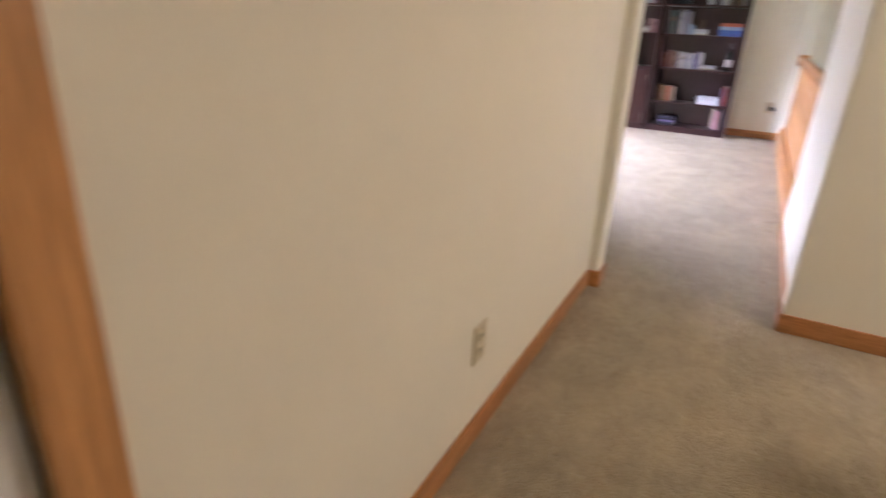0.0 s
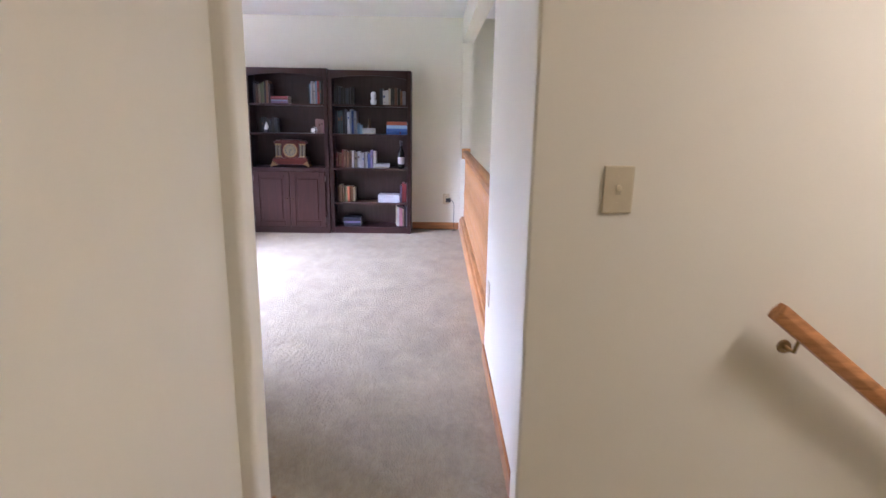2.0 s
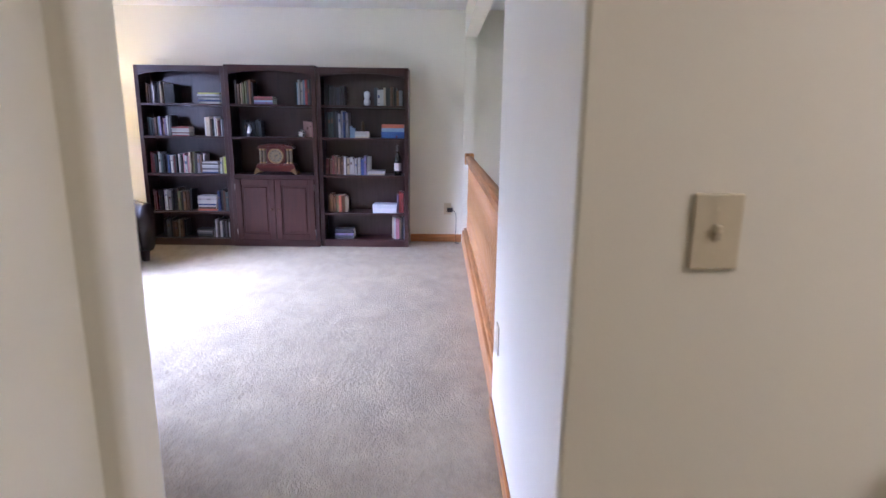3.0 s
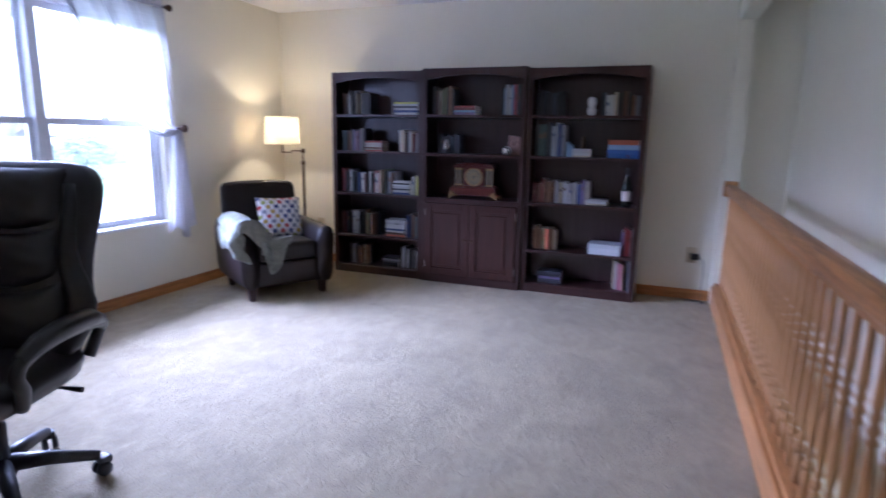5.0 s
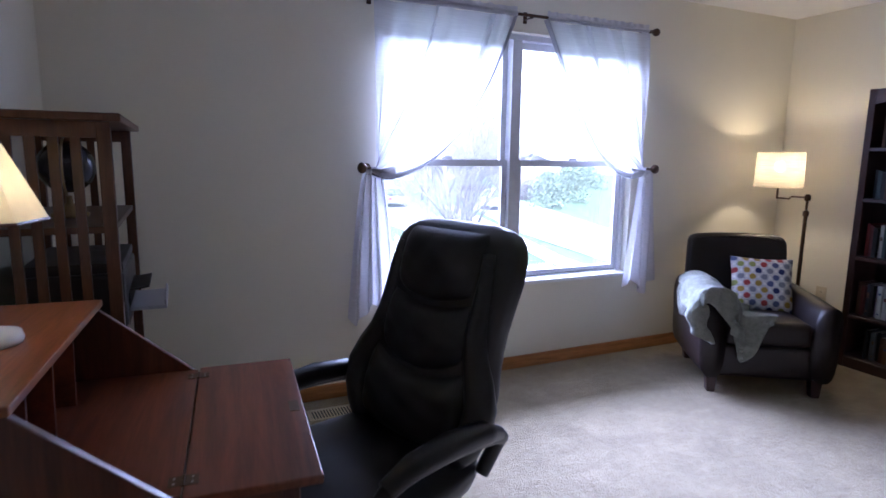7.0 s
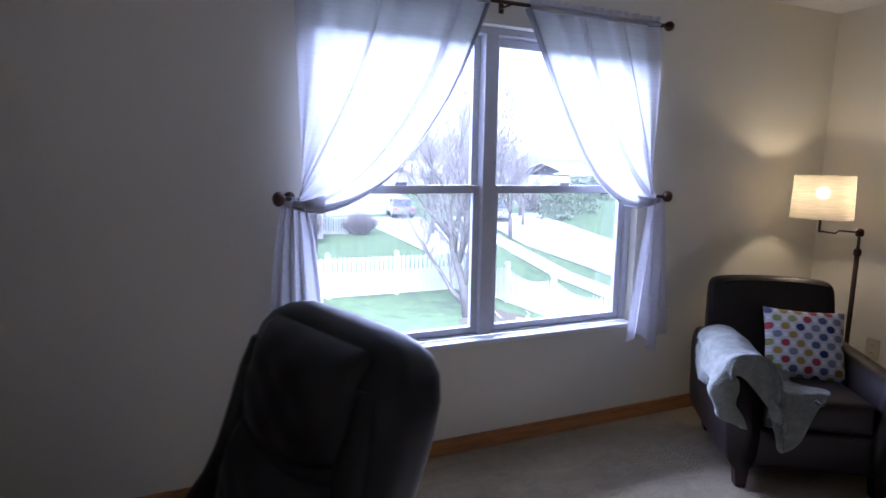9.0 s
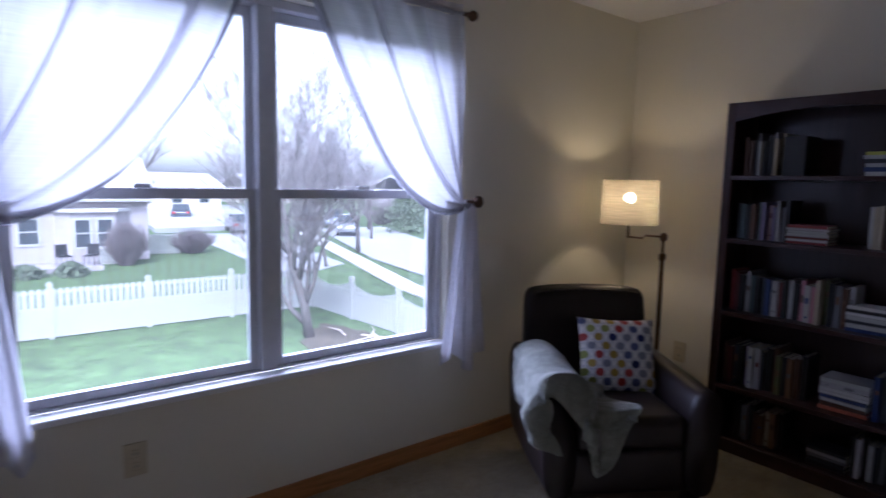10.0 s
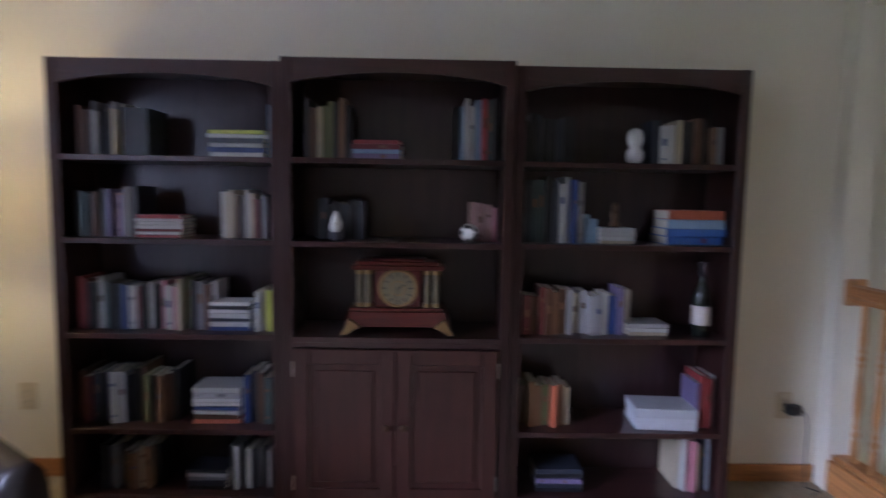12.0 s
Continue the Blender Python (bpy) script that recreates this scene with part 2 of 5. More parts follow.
SILL = plain("white_sill_paint", (0.80, 0.80, 0.79), 0.35)
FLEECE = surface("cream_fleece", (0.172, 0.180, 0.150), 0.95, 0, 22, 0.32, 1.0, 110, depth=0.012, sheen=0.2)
SHEER = sheer("white_sheer_voile", (0.60, 0.595, 0.61), 0.09, (20, 6, 160))
# doubled edge: same voile, greyed for the light its layers hold back
HEM = sheer("shaded_double_voile", (0.36, 0.355, 0.38), 0.02, (20, 20, 60))
SHEERT = sheer("white_gathered_voile", (0.70, 0.69, 0.72), 0.05, (20, 20, 60))
SHADE = sheer("linen_lamp_shade", (0.38, 0.345, 0.265), 0.09, (9, 9, 230), 0.28)
SHADEP = sheer("parchment_shade", (0.82, 0.74, 0.58), 0.02, (12, 12, 12), 0.22)
GLASS = pane_glass()
COTTON = dotted_cloth()
BULB = glow("warm_bulb", (1.0, 0.725, 0.345), 25.0)
BULBS = glow("soft_warm_bulb", (1.0, 0.76, 0.36), 2.6)
DOME = glow("ceiling_light_glass", (1.0, 0.83, 0.60), 1.14)
PAPER = surface("book_pages", (0.62, 0.58, 0.48), 0.9, 0, 30, 0.1, 0.3, 400)
GRASS = surface("spring_grass", (0.070, 0.112, 0.040), 0.9, 0, 2.4, 0.5, 1.0, 9, depth=0.05)
MULCH = surface("brown_mulch", (0.078, 0.064, 0.044), 0.95, 0, 2, 0.5, 1.0, 20, depth=0.04)
ROADM = surface("pale_concrete_road", (0.33, 0.33, 0.345), 0.9, 0, 0.4, 0.12, 0.3, 20)
WALKM = surface("concrete_path", (0.50, 0.49, 0.46), 0.9, 0, 0.8, 0.1, 0.3, 20)
FENCEM = surface("white_vinyl_fence", (0.38, 0.38, 0.365), 0.5, 0, 3, 0.05, 0.0, 20)
# bark and twig colours are paled to include outdoor haze and bloom
BARK = surface("grey_brown_bark", (0.11, 0.098, 0.092), 0.9, 0, 6, 0.3, 0.8, 40, depth=0.02)
TWIG = surface("bare_twigs", (0.19, 0.168, 0.162), 0.9, 0, 6, 0.3, 0.0, 40)
SIDING = surface("grey_lilac_siding", (0.34, 0.31, 0.325), 0.8, 0, 1, 0.08, 0.0, 20)
SIDING2 = surface("tan_siding", (0.50, 0.47, 0.42), 0.8, 0, 1, 0.08, 0.0, 20)
# shingle grey is lightened to carry the haze over far roofs
ROOFM = surface("haze_paled_roof", (0.42, 0.41, 0.42), 0.9, 0, 2, 0.2, 0.5, 12, depth=0.02)
DARKGL = plain("dark_window_glass", (0.05, 0.06, 0.07), 0.1)
SHRUB = surface("evergreen_shrub", (0.125, 0.155, 0.10), 0.9, 0, 5, 0.4, 0.0, 30)


# ---- mesh helpers ----
def part(name, bm, material, parent=None, label="", smooth=False):
    me = bpy.data.meshes.new(name)
    if smooth:
        for fc in bm.faces:
            fc.smooth = True
    bm.to_mesh(me)
    bm.free()
    me.materials.append(material)
    ob = new(name, me)
    if parent is not None:
        ob.parent = parent
    if label:
        ob["label"] = label
    return ob


def holder(name, label, category, m=None, group="", kind=""):
    e = new(name)
    e.empty_display_size = 0.1
    if m is not None:
        e.matrix_world = m
    return tagged(e, label, category, group, kind)


def add_box(bm, x0, y0, z0, x1, y1, z1, bevel=0.0, seg=1):
    vs = [bm.verts.new(p) for p in ((x0, y0, z0), (x1, y0, z0), (x1, y1, z0), (x0, y1, z0), (x0, y0, z1), (x1, y0, z1), (x1, y1, z1), (x0, y1, z1))]
    fs = [bm.faces.new([vs[i] for i in q]) for q in ((3, 2, 1, 0), (4, 5, 6, 7), (0, 1, 5, 4), (1, 2, 6, 5), (2, 3, 7, 6), (3, 0, 4, 7))]
    if bevel:
        es = list({e for fc in fs for e in fc.edges})
        bmesh.ops.bevel(bm, geom=es, offset=bevel, segments=seg, profile=0.6, affect="EDGES")
    return bm


def boxes(*items, bevel=0.0, seg=1):
    bm = bmesh.new()
    for it in items:
        add_box(bm, *it, bevel=bevel, seg=seg)
    return bm


def prism(pts, axis, a, b, bevel=0.0):
    """A polygon pushed out along one axis from a to b; pts are the other two coordinates in order."""
    bm = bmesh.new()

    def at(p, w):
        return {"x": (w, p[0], p[1]), "y": (p[0], w, p[1]), "z": (p[0], p[1], w)}[axis]

    lo, hi = [bm.verts.new(at(p, a)) for p in pts], [bm.verts.new(at(p, b)) for p in pts]
    bm.faces.new(lo)
    bm.faces.new(hi)
    for i in range(len(pts)):
        j = (i + 1) % len(pts)
        bm.faces.new((lo[i], lo[j], hi[j], hi[i]))
    bmesh.ops.recalc_face_normals(bm, faces=bm.faces)
    if bevel:
        bmesh.ops.bevel(bm, geom=list(bm.edges), offset=bevel, segments=1, profile=0.6, affect="EDGES")
    return bm


def lathe(profile, seg=16, centre=(0, 0, 0), bm=None, cap=True):
    bm = bm or bmesh.new()
    rings = []
    for r, z in profile:
        rings.append([bm.verts.new((centre[0] + r * math.cos(2 * math.pi * i / seg), centre[1] + r * math.sin(2 * math.pi * i / seg), centre[2] + z)) for i in range(seg)])
    for a, b in zip(rings, rings[1:]):
        for i in range(seg):
            j = (i + 1) % seg
            bm.faces.new((a[i], a[j], b[j], b[i]))
    if cap:
        bm.faces.new(list(reversed(rings[0])))
        bm.faces.new(rings[-1])
    return bm


def tube(points, radii, seg=8, bm=None):
    """A round bar along points; radii is one number or one for each point."""
    bm = bm or bmesh.new()
    P = [Vector(p) for p in points]
    R = radii if isinstance(radii, (list, tuple)) else [radii] * len(P)
    rings = []
    ref = None
    for i, p in enumerate(P):
        d = (P[min(i + 1, len(P) - 1)] - P[max(i - 1, 0)]).normalized()
        if ref is None:
            ref = Vector((0, 0, 1)) if abs(d.z) < 0.9 else Vector((1, 0, 0))
        s = d.cross(ref).normalized()
        ref = s.cross(d).normalized()
        rings.append([bm.verts.new(p + (s * math.cos(2 * math.pi * k / seg) + ref * math.sin(2 * math.pi * k / seg)) * R[i]) for k in range(seg)])
    for a, b in zip(rings, rings[1:]):
        for i in range(seg):
            j = (i + 1) % seg
            bm.faces.new((a[i], a[j], b[j], b[i]))
    bm.faces.new(list(reversed(rings[0])))
    bm.faces.new(rings[-1])
    return bm


def sheet(fn, nu, nv, bm=None):
    """A surface over the unit square."""
    bm = bm or bmesh.new()
    g = [[bm.verts.new(fn(i / nu, j / nv)) for j in range(nv + 1)] for i in range(nu + 1)]
    for i in range(nu):
        for j in range(nv):
            bm.faces.new((g[i][j], g[i + 1][j], g[i + 1][j + 1], g[i][j + 1]))
    return bm


def loft(sections, seg=28, power=4.0):
    """Stacked rounded-rectangle rings: (centre x, y, z, half width, half depth)."""
    bm = bmesh.new()
    rings = []
    for cx, cy, cz, a, b in sections:
        ring = []
        for k in range(seg):
            t = 2 * math.pi * k / seg
            c, s = math.cos(t), math.sin(t)
            r = (abs(c) ** power + abs(s) ** power) ** (-1 / power)
            ring.append(bm.verts.new((cx + a * r * c, cy + b * r * s, cz)))
        rings.append(ring)
    for p, q in zip(rings, rings[1:]):
        for i in range(seg):
            j = (i + 1) % seg
            bm.faces.new((p[i], p[j], q[j], q[i]))
    bm.faces.new(list(reversed(rings[0])))
    bm.faces.new(rings[-1])
    return bm


def bez(p0, p1, p2, p3, t):
    a = 1 - t
    return tuple(a ** 3 * w + 3 * a * a * t * x + 3 * a * t * t * y + t ** 3 * z for w, x, y, z in zip(p0, p1, p2, p3))


def struct(name, bm, material, label, category, smooth=False):
    return tagged(part(name, bm, material, None, "", smooth), label, category, kind="structure")


# ---- the rooms ----
H = 2.44
EX = 4.09      # face of the east wall
JX = 4.064     # east jamb of the doorway, a little proud of that wall
SY = -4.89     # face of the south wall behind the desk
HY = -5.36     # hall face of the doorway wall
RY = -5.23     # its other face
HX = 3.21      # face of the hall's west wall
W0, W1, Z0, Z1 = -3.36, -1.53, 0.588, 2.11   # window opening

struct("floor", boxes((-0.12, -9.7, -0.25, 4.72, RY, 0), (-0.12, RY, -0.25, 4.22, 0.12, 0)), CARPET, "beige cut-pile carpet floor of study and hall", "floor")
struct("wall_north", boxes((-0.12, 0, 0, EX, 0.12, H), (EX, -0.09, 0, 4.21, 0.12, H)), CREAM, "cream painted wall behind the bookcases", "wall")
struct("wall_west", boxes((-0.15, -4.99, 0, 0, W0, H), (-0.15, W1, 0, 0, 0, H), (-0.15, W0, 0, 0, W1, Z0 - 0.02), (-0.15, W0, Z1, 0, W1, H)), CREAM, "cream painted outer wall with a double window", "wall")
struct("wall_south", boxes((0, SY - 0.12, 0, 2.9, SY, H), (2.78, HY, 0, 2.9, SY - 0.12, H)), CREAM, "cream painted wall behind the writing desk", "wall")


def rounded(corners, z0, z1, r=0.02):
    """An upright wall piece; corners are (x, y, True where a bullnose bead rounds the corner)."""
    pts = []
    n = len(corners)
    for k, (x, y, soft) in enumerate(corners):
        if not soft:
            pts.append((x, y))
            continue
        p = Vector((x, y))
        a = (Vector(corners[k - 1][:2]) - p).normalized()
        b = (Vector(corners[(k + 1) % n][:2]) - p).normalized()
        c = p + (a + b) * r
        for q in range(7):
            w = math.pi / 2 * q / 6
            pts.append(tuple(c - b * r * math.cos(w) - a * r * math.sin(w)))
    return prism(pts, "z", z0, z1)


bm = rounded([(2.9, HY, False), (3.262, HY, True), (3.262, RY, True), (2.9, RY, False)], 0, H)
pieces = [rounded([(JX, HY, True), (7.72, HY, False), (7.72, RY, False), (JX, RY, True)], -1.7, H, 0.012), boxes((3.262, HY, 2.2, JX, RY, H))]
for piece in pieces:
    temp = bpy.data.meshes.new("piece")
    piece.to_mesh(temp)
    piece.free()
    bm.from_mesh(temp)
    bpy.data.meshes.remove(temp)
struct("wall_doorway", bm, CREAM, "cream wall with a rounded opening between hall and study", "wall")
struct("wall_east", boxes((EX, RY, 0, 4.21, -3.87, H), (EX, -3.87, 2.16, 4.21, -0.09, H)), CREAM, "white-lit wall beside the railing opening", "wall")
struct("wall_hall_west", boxes((HX - 0.12, -7.80, 0, HX, HY, H), (HX - 0.12, -8.62, 2.06, HX, -7.80, H), (HX - 0.12, -9.7, 0, HX, -8.62, H)), CREAM, "cream painted hall wall with a doorway", "wall")
struct("wall_hall_south", boxes((HX - 0.12, -9.82, -1.7, 7.72, -9.7, H)), CREAM, "plain cream wall closing the hall", "wall")
struct("wall_stair_end", boxes((7.6, -9.7, -1.7, 7.72, HY, H)), CREAM, "plain cream wall at the foot of the stairs", "wall")
struct("wall_well_east", boxes((4.55, RY, -2.7, 4.67, 0.14, H)), CREAM, "cream wall across the stair well", "wall")
struct("wall_well_north", boxes((4.21, 0.02, -2.7, 4.55, 0.14, H), (4.09, -0.09, -2.7, 4.21, 0.12, 0)), CREAM, "cream end wall of the stair well", "wall")
struct("floor_well", boxes((4.09, RY, -2.8, 4.67, 0.14, -2.7)), CARPET, "carpet at the bottom of the stair well", "floor")
struct("ceiling", boxes((-0.15, -9.82, H, 7.72, 0.14, H + 0.15)), CEIL, "white stippled ceiling", "ceiling")
struct("floor_hall_east", boxes((4.72, -9.7, -0.25, 7.6, -6.37, 0)), CARPET, "beige carpet beyond the half wall", "floor")

# stairs going down beside the doorway wall
bm = bmesh.new()
for i in range(8):
    x = 4.72 + 0.245 * i
    add_box(bm, x, -6.25, -1.7, x + 0.245, HY, -0.172 * (i + 1), 0)
    if i:
        add_box(bm, x, -6.25, -0.172 * i - 0.03, x + 0.022, HY, -0.172 * i - 0.001, 0)
add_box(bm, 6.68, -6.25, -1.7, 7.6, HY, -0.172 * 8)
struct("stairs", bm, CARPET, "beige carpeted stairs going down from the hall", "stairs")
struct("stair_nosing", tube([(4.715, -6.25, -0.016), (4.715, HY, -0.016)], 0.018, 10), CARPET, "rounded carpeted edge of the top step", "stairs", True)
skirt = prism([(4.735, 0.0), (4.77, 0.085), (6.70, -1.36), (6.70, -1.60), (4.735, -0.20)], "y", HY - 0.014, HY - 0.001, 0.003)
struct("trim_stair_skirt", skirt, DARKOAK, "brown wooden skirt board following the stairs", "trim")

struct("trim_stair_band", prism([(4.765, 0.005), (4.77, 0.086), (6.70, -1.358), (6.70, -1.445), (4.80, -0.03)], "y", HY - 0.020, HY - 0.0145, 0.002), OAKX, "honey oak moulding along the stair skirt", "trim")
half_wall = struct("wall_half", boxes((4.725, -6.37, -1.7, 7.6, -6.25, 0.90)), CREAM, "cream half wall guarding the stairs", "wall")
cap = bmesh.new()
add_box(cap, 4.69, -6.405, 0.925, 7.6, -6.215, 0.95, 0.006, 2)
add_box(cap, 4.705, -6.39, 0.90, 7.6, -6.23, 0.925, 0.004)
struct("trim_half_wall_cap", cap, OAKX, "honey oak cap on the half wall", "trim")


def base_run(name, pts, side, label="honey oak baseboard", mat=None, h=0.085):
    """Baseboard along a straight wall: pts are its two ends on the wall's face, side the way into the room."""
    (xa, ya), (xb, yb) = pts
    t = 0.013
    bm = bmesh.new()
    dx, dy = side[0] * t, side[1] * t
    x0, x1 = sorted((xa, xb)) if xa != xb else sorted((xa + side[0] * 0.0005, xa + dx))
    y0, y1 = sorted((ya, yb)) if ya != yb else sorted((ya + side[1] * 0.0005, ya + dy))
    add_box(bm, x0, y0, 0.001, x1, y1, h, 0.004, 2)
    return struct(name, bm, mat or (OAK if xa == xb else OAKX), label, "baseboard")


base_run("baseboard_west", ((0, SY), (0, 0)), (1, 0))
base_run("baseboard_north_a", ((0.014, 0), (0.77, 0)), (0, -1))
base_run("baseboard_north_b", ((3.52, 0), (EX, 0)), (0, -1))
base_run("baseboard_south", ((0.014, SY), (2.9, SY)), (0, 1))
base_run("baseboard_east", ((EX, RY), (EX, -3.87)), (-1, 0))
base_run("baseboard_jog", ((2.9, SY), (2.9, RY)), (1, 0))
base_run("baseboard_jamb_east", ((JX, HY), (JX, RY)), (-1, 0))
base_run("baseboard_jamb_west", ((3.262, HY), (3.262, RY)), (1, 0))
base_run("baseboard_stub", ((HX + 0.014, HY), (3.274, HY)), (0, -1))
base_run("baseboard_hall", ((HX, -7.72), (HX, HY)), (1, 0))
base_run("baseboard_switch_wall", ((JX - 0.012, HY), (4.765, HY)), (0, -1))

# hall door with its casing
door = tagged(new("door_1"), "closed pale hall door in a honey oak casing", "door", kind="structure")
part("casing", boxes((HX, -7.80, 0, HX + 0.018, -7.722, 2.13), (HX, -8.70, 0, HX + 0.018, -8.62, 2.13), (HX, -8.62, 2.06, HX + 0.018, -7.80, 2.13), bevel=0.004), OAKZ, door, "honey oak casing")
part("jamb", boxes((HX - 0.12, -7.80, 0, HX, -7.783, 2.06), (HX - 0.12, -8.62, 0, HX, -8.60, 2.06)), OAKZ, door)
part("leaf", boxes((HX - 0.055, -8.60, 0.01, HX - 0.015, -7.784, 2.055), (HX - 0.017, -8.48, 1.15, HX - 0.009, -7.90, 1.95), (HX - 0.017, -8.48, 0.2, HX - 0.009, -7.90, 0.95), bevel=0.003), WHITEPL, door, "pale panelled leaf")
part("door_knob", lathe([(0.012, 0), (0.012, 0.03), (0.026, 0.04), (0.028, 0.055), (0.015, 0.065)], 14), BRASS, door, "brass knob").matrix_basis = pose(HX - 0.015, -7.85, 0.95, 0, 90, 0)


# ---- window ----
win = tagged(new("window_1"), "white vinyl double window with two double-hung halves", "window", kind="structure")
GX = -0.085
midy = -2.444
part("window_frame", boxes((-0.14, W0, Z0 + 0.001, -0.05, W0 + 0.035, Z1), (-0.14, W1 - 0.035, Z0 + 0.001, -0.05, W1, Z1), (-0.14, W0 + 0.035, Z1 - 0.035, -0.05, W1 - 0.035, Z1),
     (-0.14, W0 + 0.035, Z0 + 0.001, -0.05, W1 - 0.035, Z0 + 0.010), (-0.14, midy - 0.035, Z0 + 0.010, -0.042, midy + 0.035, Z1 - 0.035), bevel=0.003), VINYL, win, "white vinyl frame with a centre mullion")
for a, b in ((W0 + 0.036, midy - 0.036), (midy + 0.036, W1 - 0.036)):
    for k, (zl, zh, xx) in enumerate(((Z0 + 0.011, 1.355, GX), (1.315, Z1 - 0.036, GX - 0.028))):
        s = part("sash", boxes((xx - 0.014, a, zl, xx + 0.014, a + 0.035, zh), (xx - 0.014, b - 0.035, zl, xx + 0.014, b, zh),
                 (xx - 0.014, a + 0.035, zl, xx + 0.014, b - 0.035, zl + 0.034), (xx - 0.014, a + 0.035, zh - 0.04, xx + 0.014, b - 0.035, zh), bevel=0.002), VINYL, win)
        pane = part("pane", boxes((xx - 0.002, a + 0.034, zl + 0.033, xx + 0.002, b - 0.034, zh - 0.039)), GLASS, s, "clear glass pane")
        pane.visible_shadow = False
    part("sash_lock", boxes((GX + 0.015, (a + b) / 2 - 0.03, 1.355, GX + 0.04, (a + b) / 2 + 0.03, 1.372), bevel=0.004), VINYL, win)
part("window_sill", boxes((-0.05, W0 + 0.001, Z0 - 0.024, 0.030, W1 - 0.001, Z0), bevel=0.004), SILL, win, "white painted sill board")

# ---- railing over the stair well ----
rail = holder("railing", "honey oak railing with turned balusters over the stair well", "railing")
part("curb", boxes((4.092, -3.87, 0.001, 4.208, -0.092, 0.15), bevel=0.006), OAK, rail, "oak curb board")
part("shoe_rail", boxes((4.11, -3.87, 0.15, 4.20, -0.092, 0.175), bevel=0.005), OAK, rail)
hr = prism([(4.122, 0.885), (4.188, 0.885), (4.188, 0.900), (4.196, 0.912), (4.196, 0.938), (4.184, 0.954), (4.155, 0.961), (4.126, 0.954), (4.114, 0.938), (4.114, 0.912), (4.122, 0.900)], "y", -3.87, -0.115, 0)
part("top_rail", hr, OAK, rail, "moulded oak handrail")
part("rosette", boxes((4.105, -0.115, 0.865, 4.205, -0.092, 0.985), bevel=0.008), OAKZ, rail, "square oak end block")
prof = [(0.019, 0.175), (0.019, 0.27), (0.011, 0.278), (0.020, 0.292), (0.020, 0.305), (0.011, 0.318), (0.018, 0.335), (0.012, 0.352), (0.019, 0.40), (0.021, 0.45), (0.017, 0.53),
        (0.012, 0.60), (0.019, 0.612), (0.012, 0.626), (0.020, 0.642), (0.011, 0.66), (0.017, 0.675), (0.012, 0.69), (0.017, 0.71), (0.014, 0.885)]
proto = part("baluster", lathe([(r * 0.86, z) for r, z in prof], 10, (0, 0, 0)), OAKZ, rail, smooth=True)
proto.location = (4.155, -0.17, 0)
for i in range(1, 33):
    b = proto.copy()
    scene.collection.objects.link(b)
    b.location = (4.155, -0.17 - 0.1125 * i, 0)
    b.parent = rail


# ---- wall fittings ----
def plate(name, m, label, category, toggle=False, w=0.078, h=0.126, slots=True):
    e = holder(name, label, category, m)
    part("cover_plate", boxes((-w / 2, -0.006, -h / 2, w / 2, 0.001, h / 2), bevel=0.005, seg=3), ALMOND, e)
    if toggle:
        part("toggle", boxes((-0.0055, -0.016, -0.002, 0.0055, -0.004, 0.013), bevel=0.002), ALMOND, e)
        part("toggle_slot", boxes((-0.007, -0.0075, -0.014, 0.007, -0.005, 0.014)), plain("slot_shade", (0.48, 0.42, 0.29)), e)
        for z in (-0.038, 0.038):
            part("screw", lathe([(0.004, -0.006), (0.004, -0.0075)], 8), ALMOND, e).matrix_basis = pose(0, 0, z, 90, 0, 0) @ pose(0, 0, 0.0135)
    elif slots:
        for z in (-0.024, 0.024):
            part("socket", boxes((-0.017, -0.009, z - 0.015, 0.017, -0.005, z + 0.015), bevel=0.004), ALMOND, e)
            for x in (-0.006, 0.006):
                part("socket_slot", boxes((x - 0.0012, -0.0098, z - 0.004, x + 0.0012, -0.0085, z + 0.006)), BLACKPL, e)
    return e


plate("light_switch", pose(4.307, HY - 0.001, 1.154), "almond toggle light switch plate on the hall wall", "light switch", True, 0.084, 0.132)
plate("wall_outlet", pose(HX + 0.001, -6.69, 0.35, 0, 0, 90), "almond wall outlet low on the hall wall", "outlet")
plate("wall_outlet", pose(0.001, -2.97, 0.37, 0, 0, 90), "almond wall outlet under the window", "outlet")
plate("wall_outlet", pose(0.43, -0.001, 0.38), "almond wall outlet behind the armchair", "outlet")
plate("wall_outlet", pose(EX - 0.001, -4.05, 0.44, 0, 0, -90), "almond blank plate beside the railing", "outlet", slots=False)
po = plate("wall_outlet", pose(3.93, -0.001, 0.37), "almond wall outlet with a black adapter plugged in", "outlet")
adapter = holder("power_adapter", "black plug-in adapter with a thin cable to the floor", "adapter", pose(3.955, -0.012, 0.362))
part("adapter_body", boxes((-0.03, -0.05, -0.022, 0.03, 0, 0.022), bevel=0.006, seg=2), BLACKPL, adapter)
cable = [bez((0.03, -0.03, 0.0), (0.10, -0.03, -0.02), (0.055, -0.03, -0.15), (0.075, -0.03, -0.355), k / 14) for k in range(15)]
part("cable", tube(cable + [(0.06, -0.06, -0.357), (0.10, -0.10, -0.357), (0.05, -0.13, -0.357)], 0.0028, 6), BLACKPL, adapter)

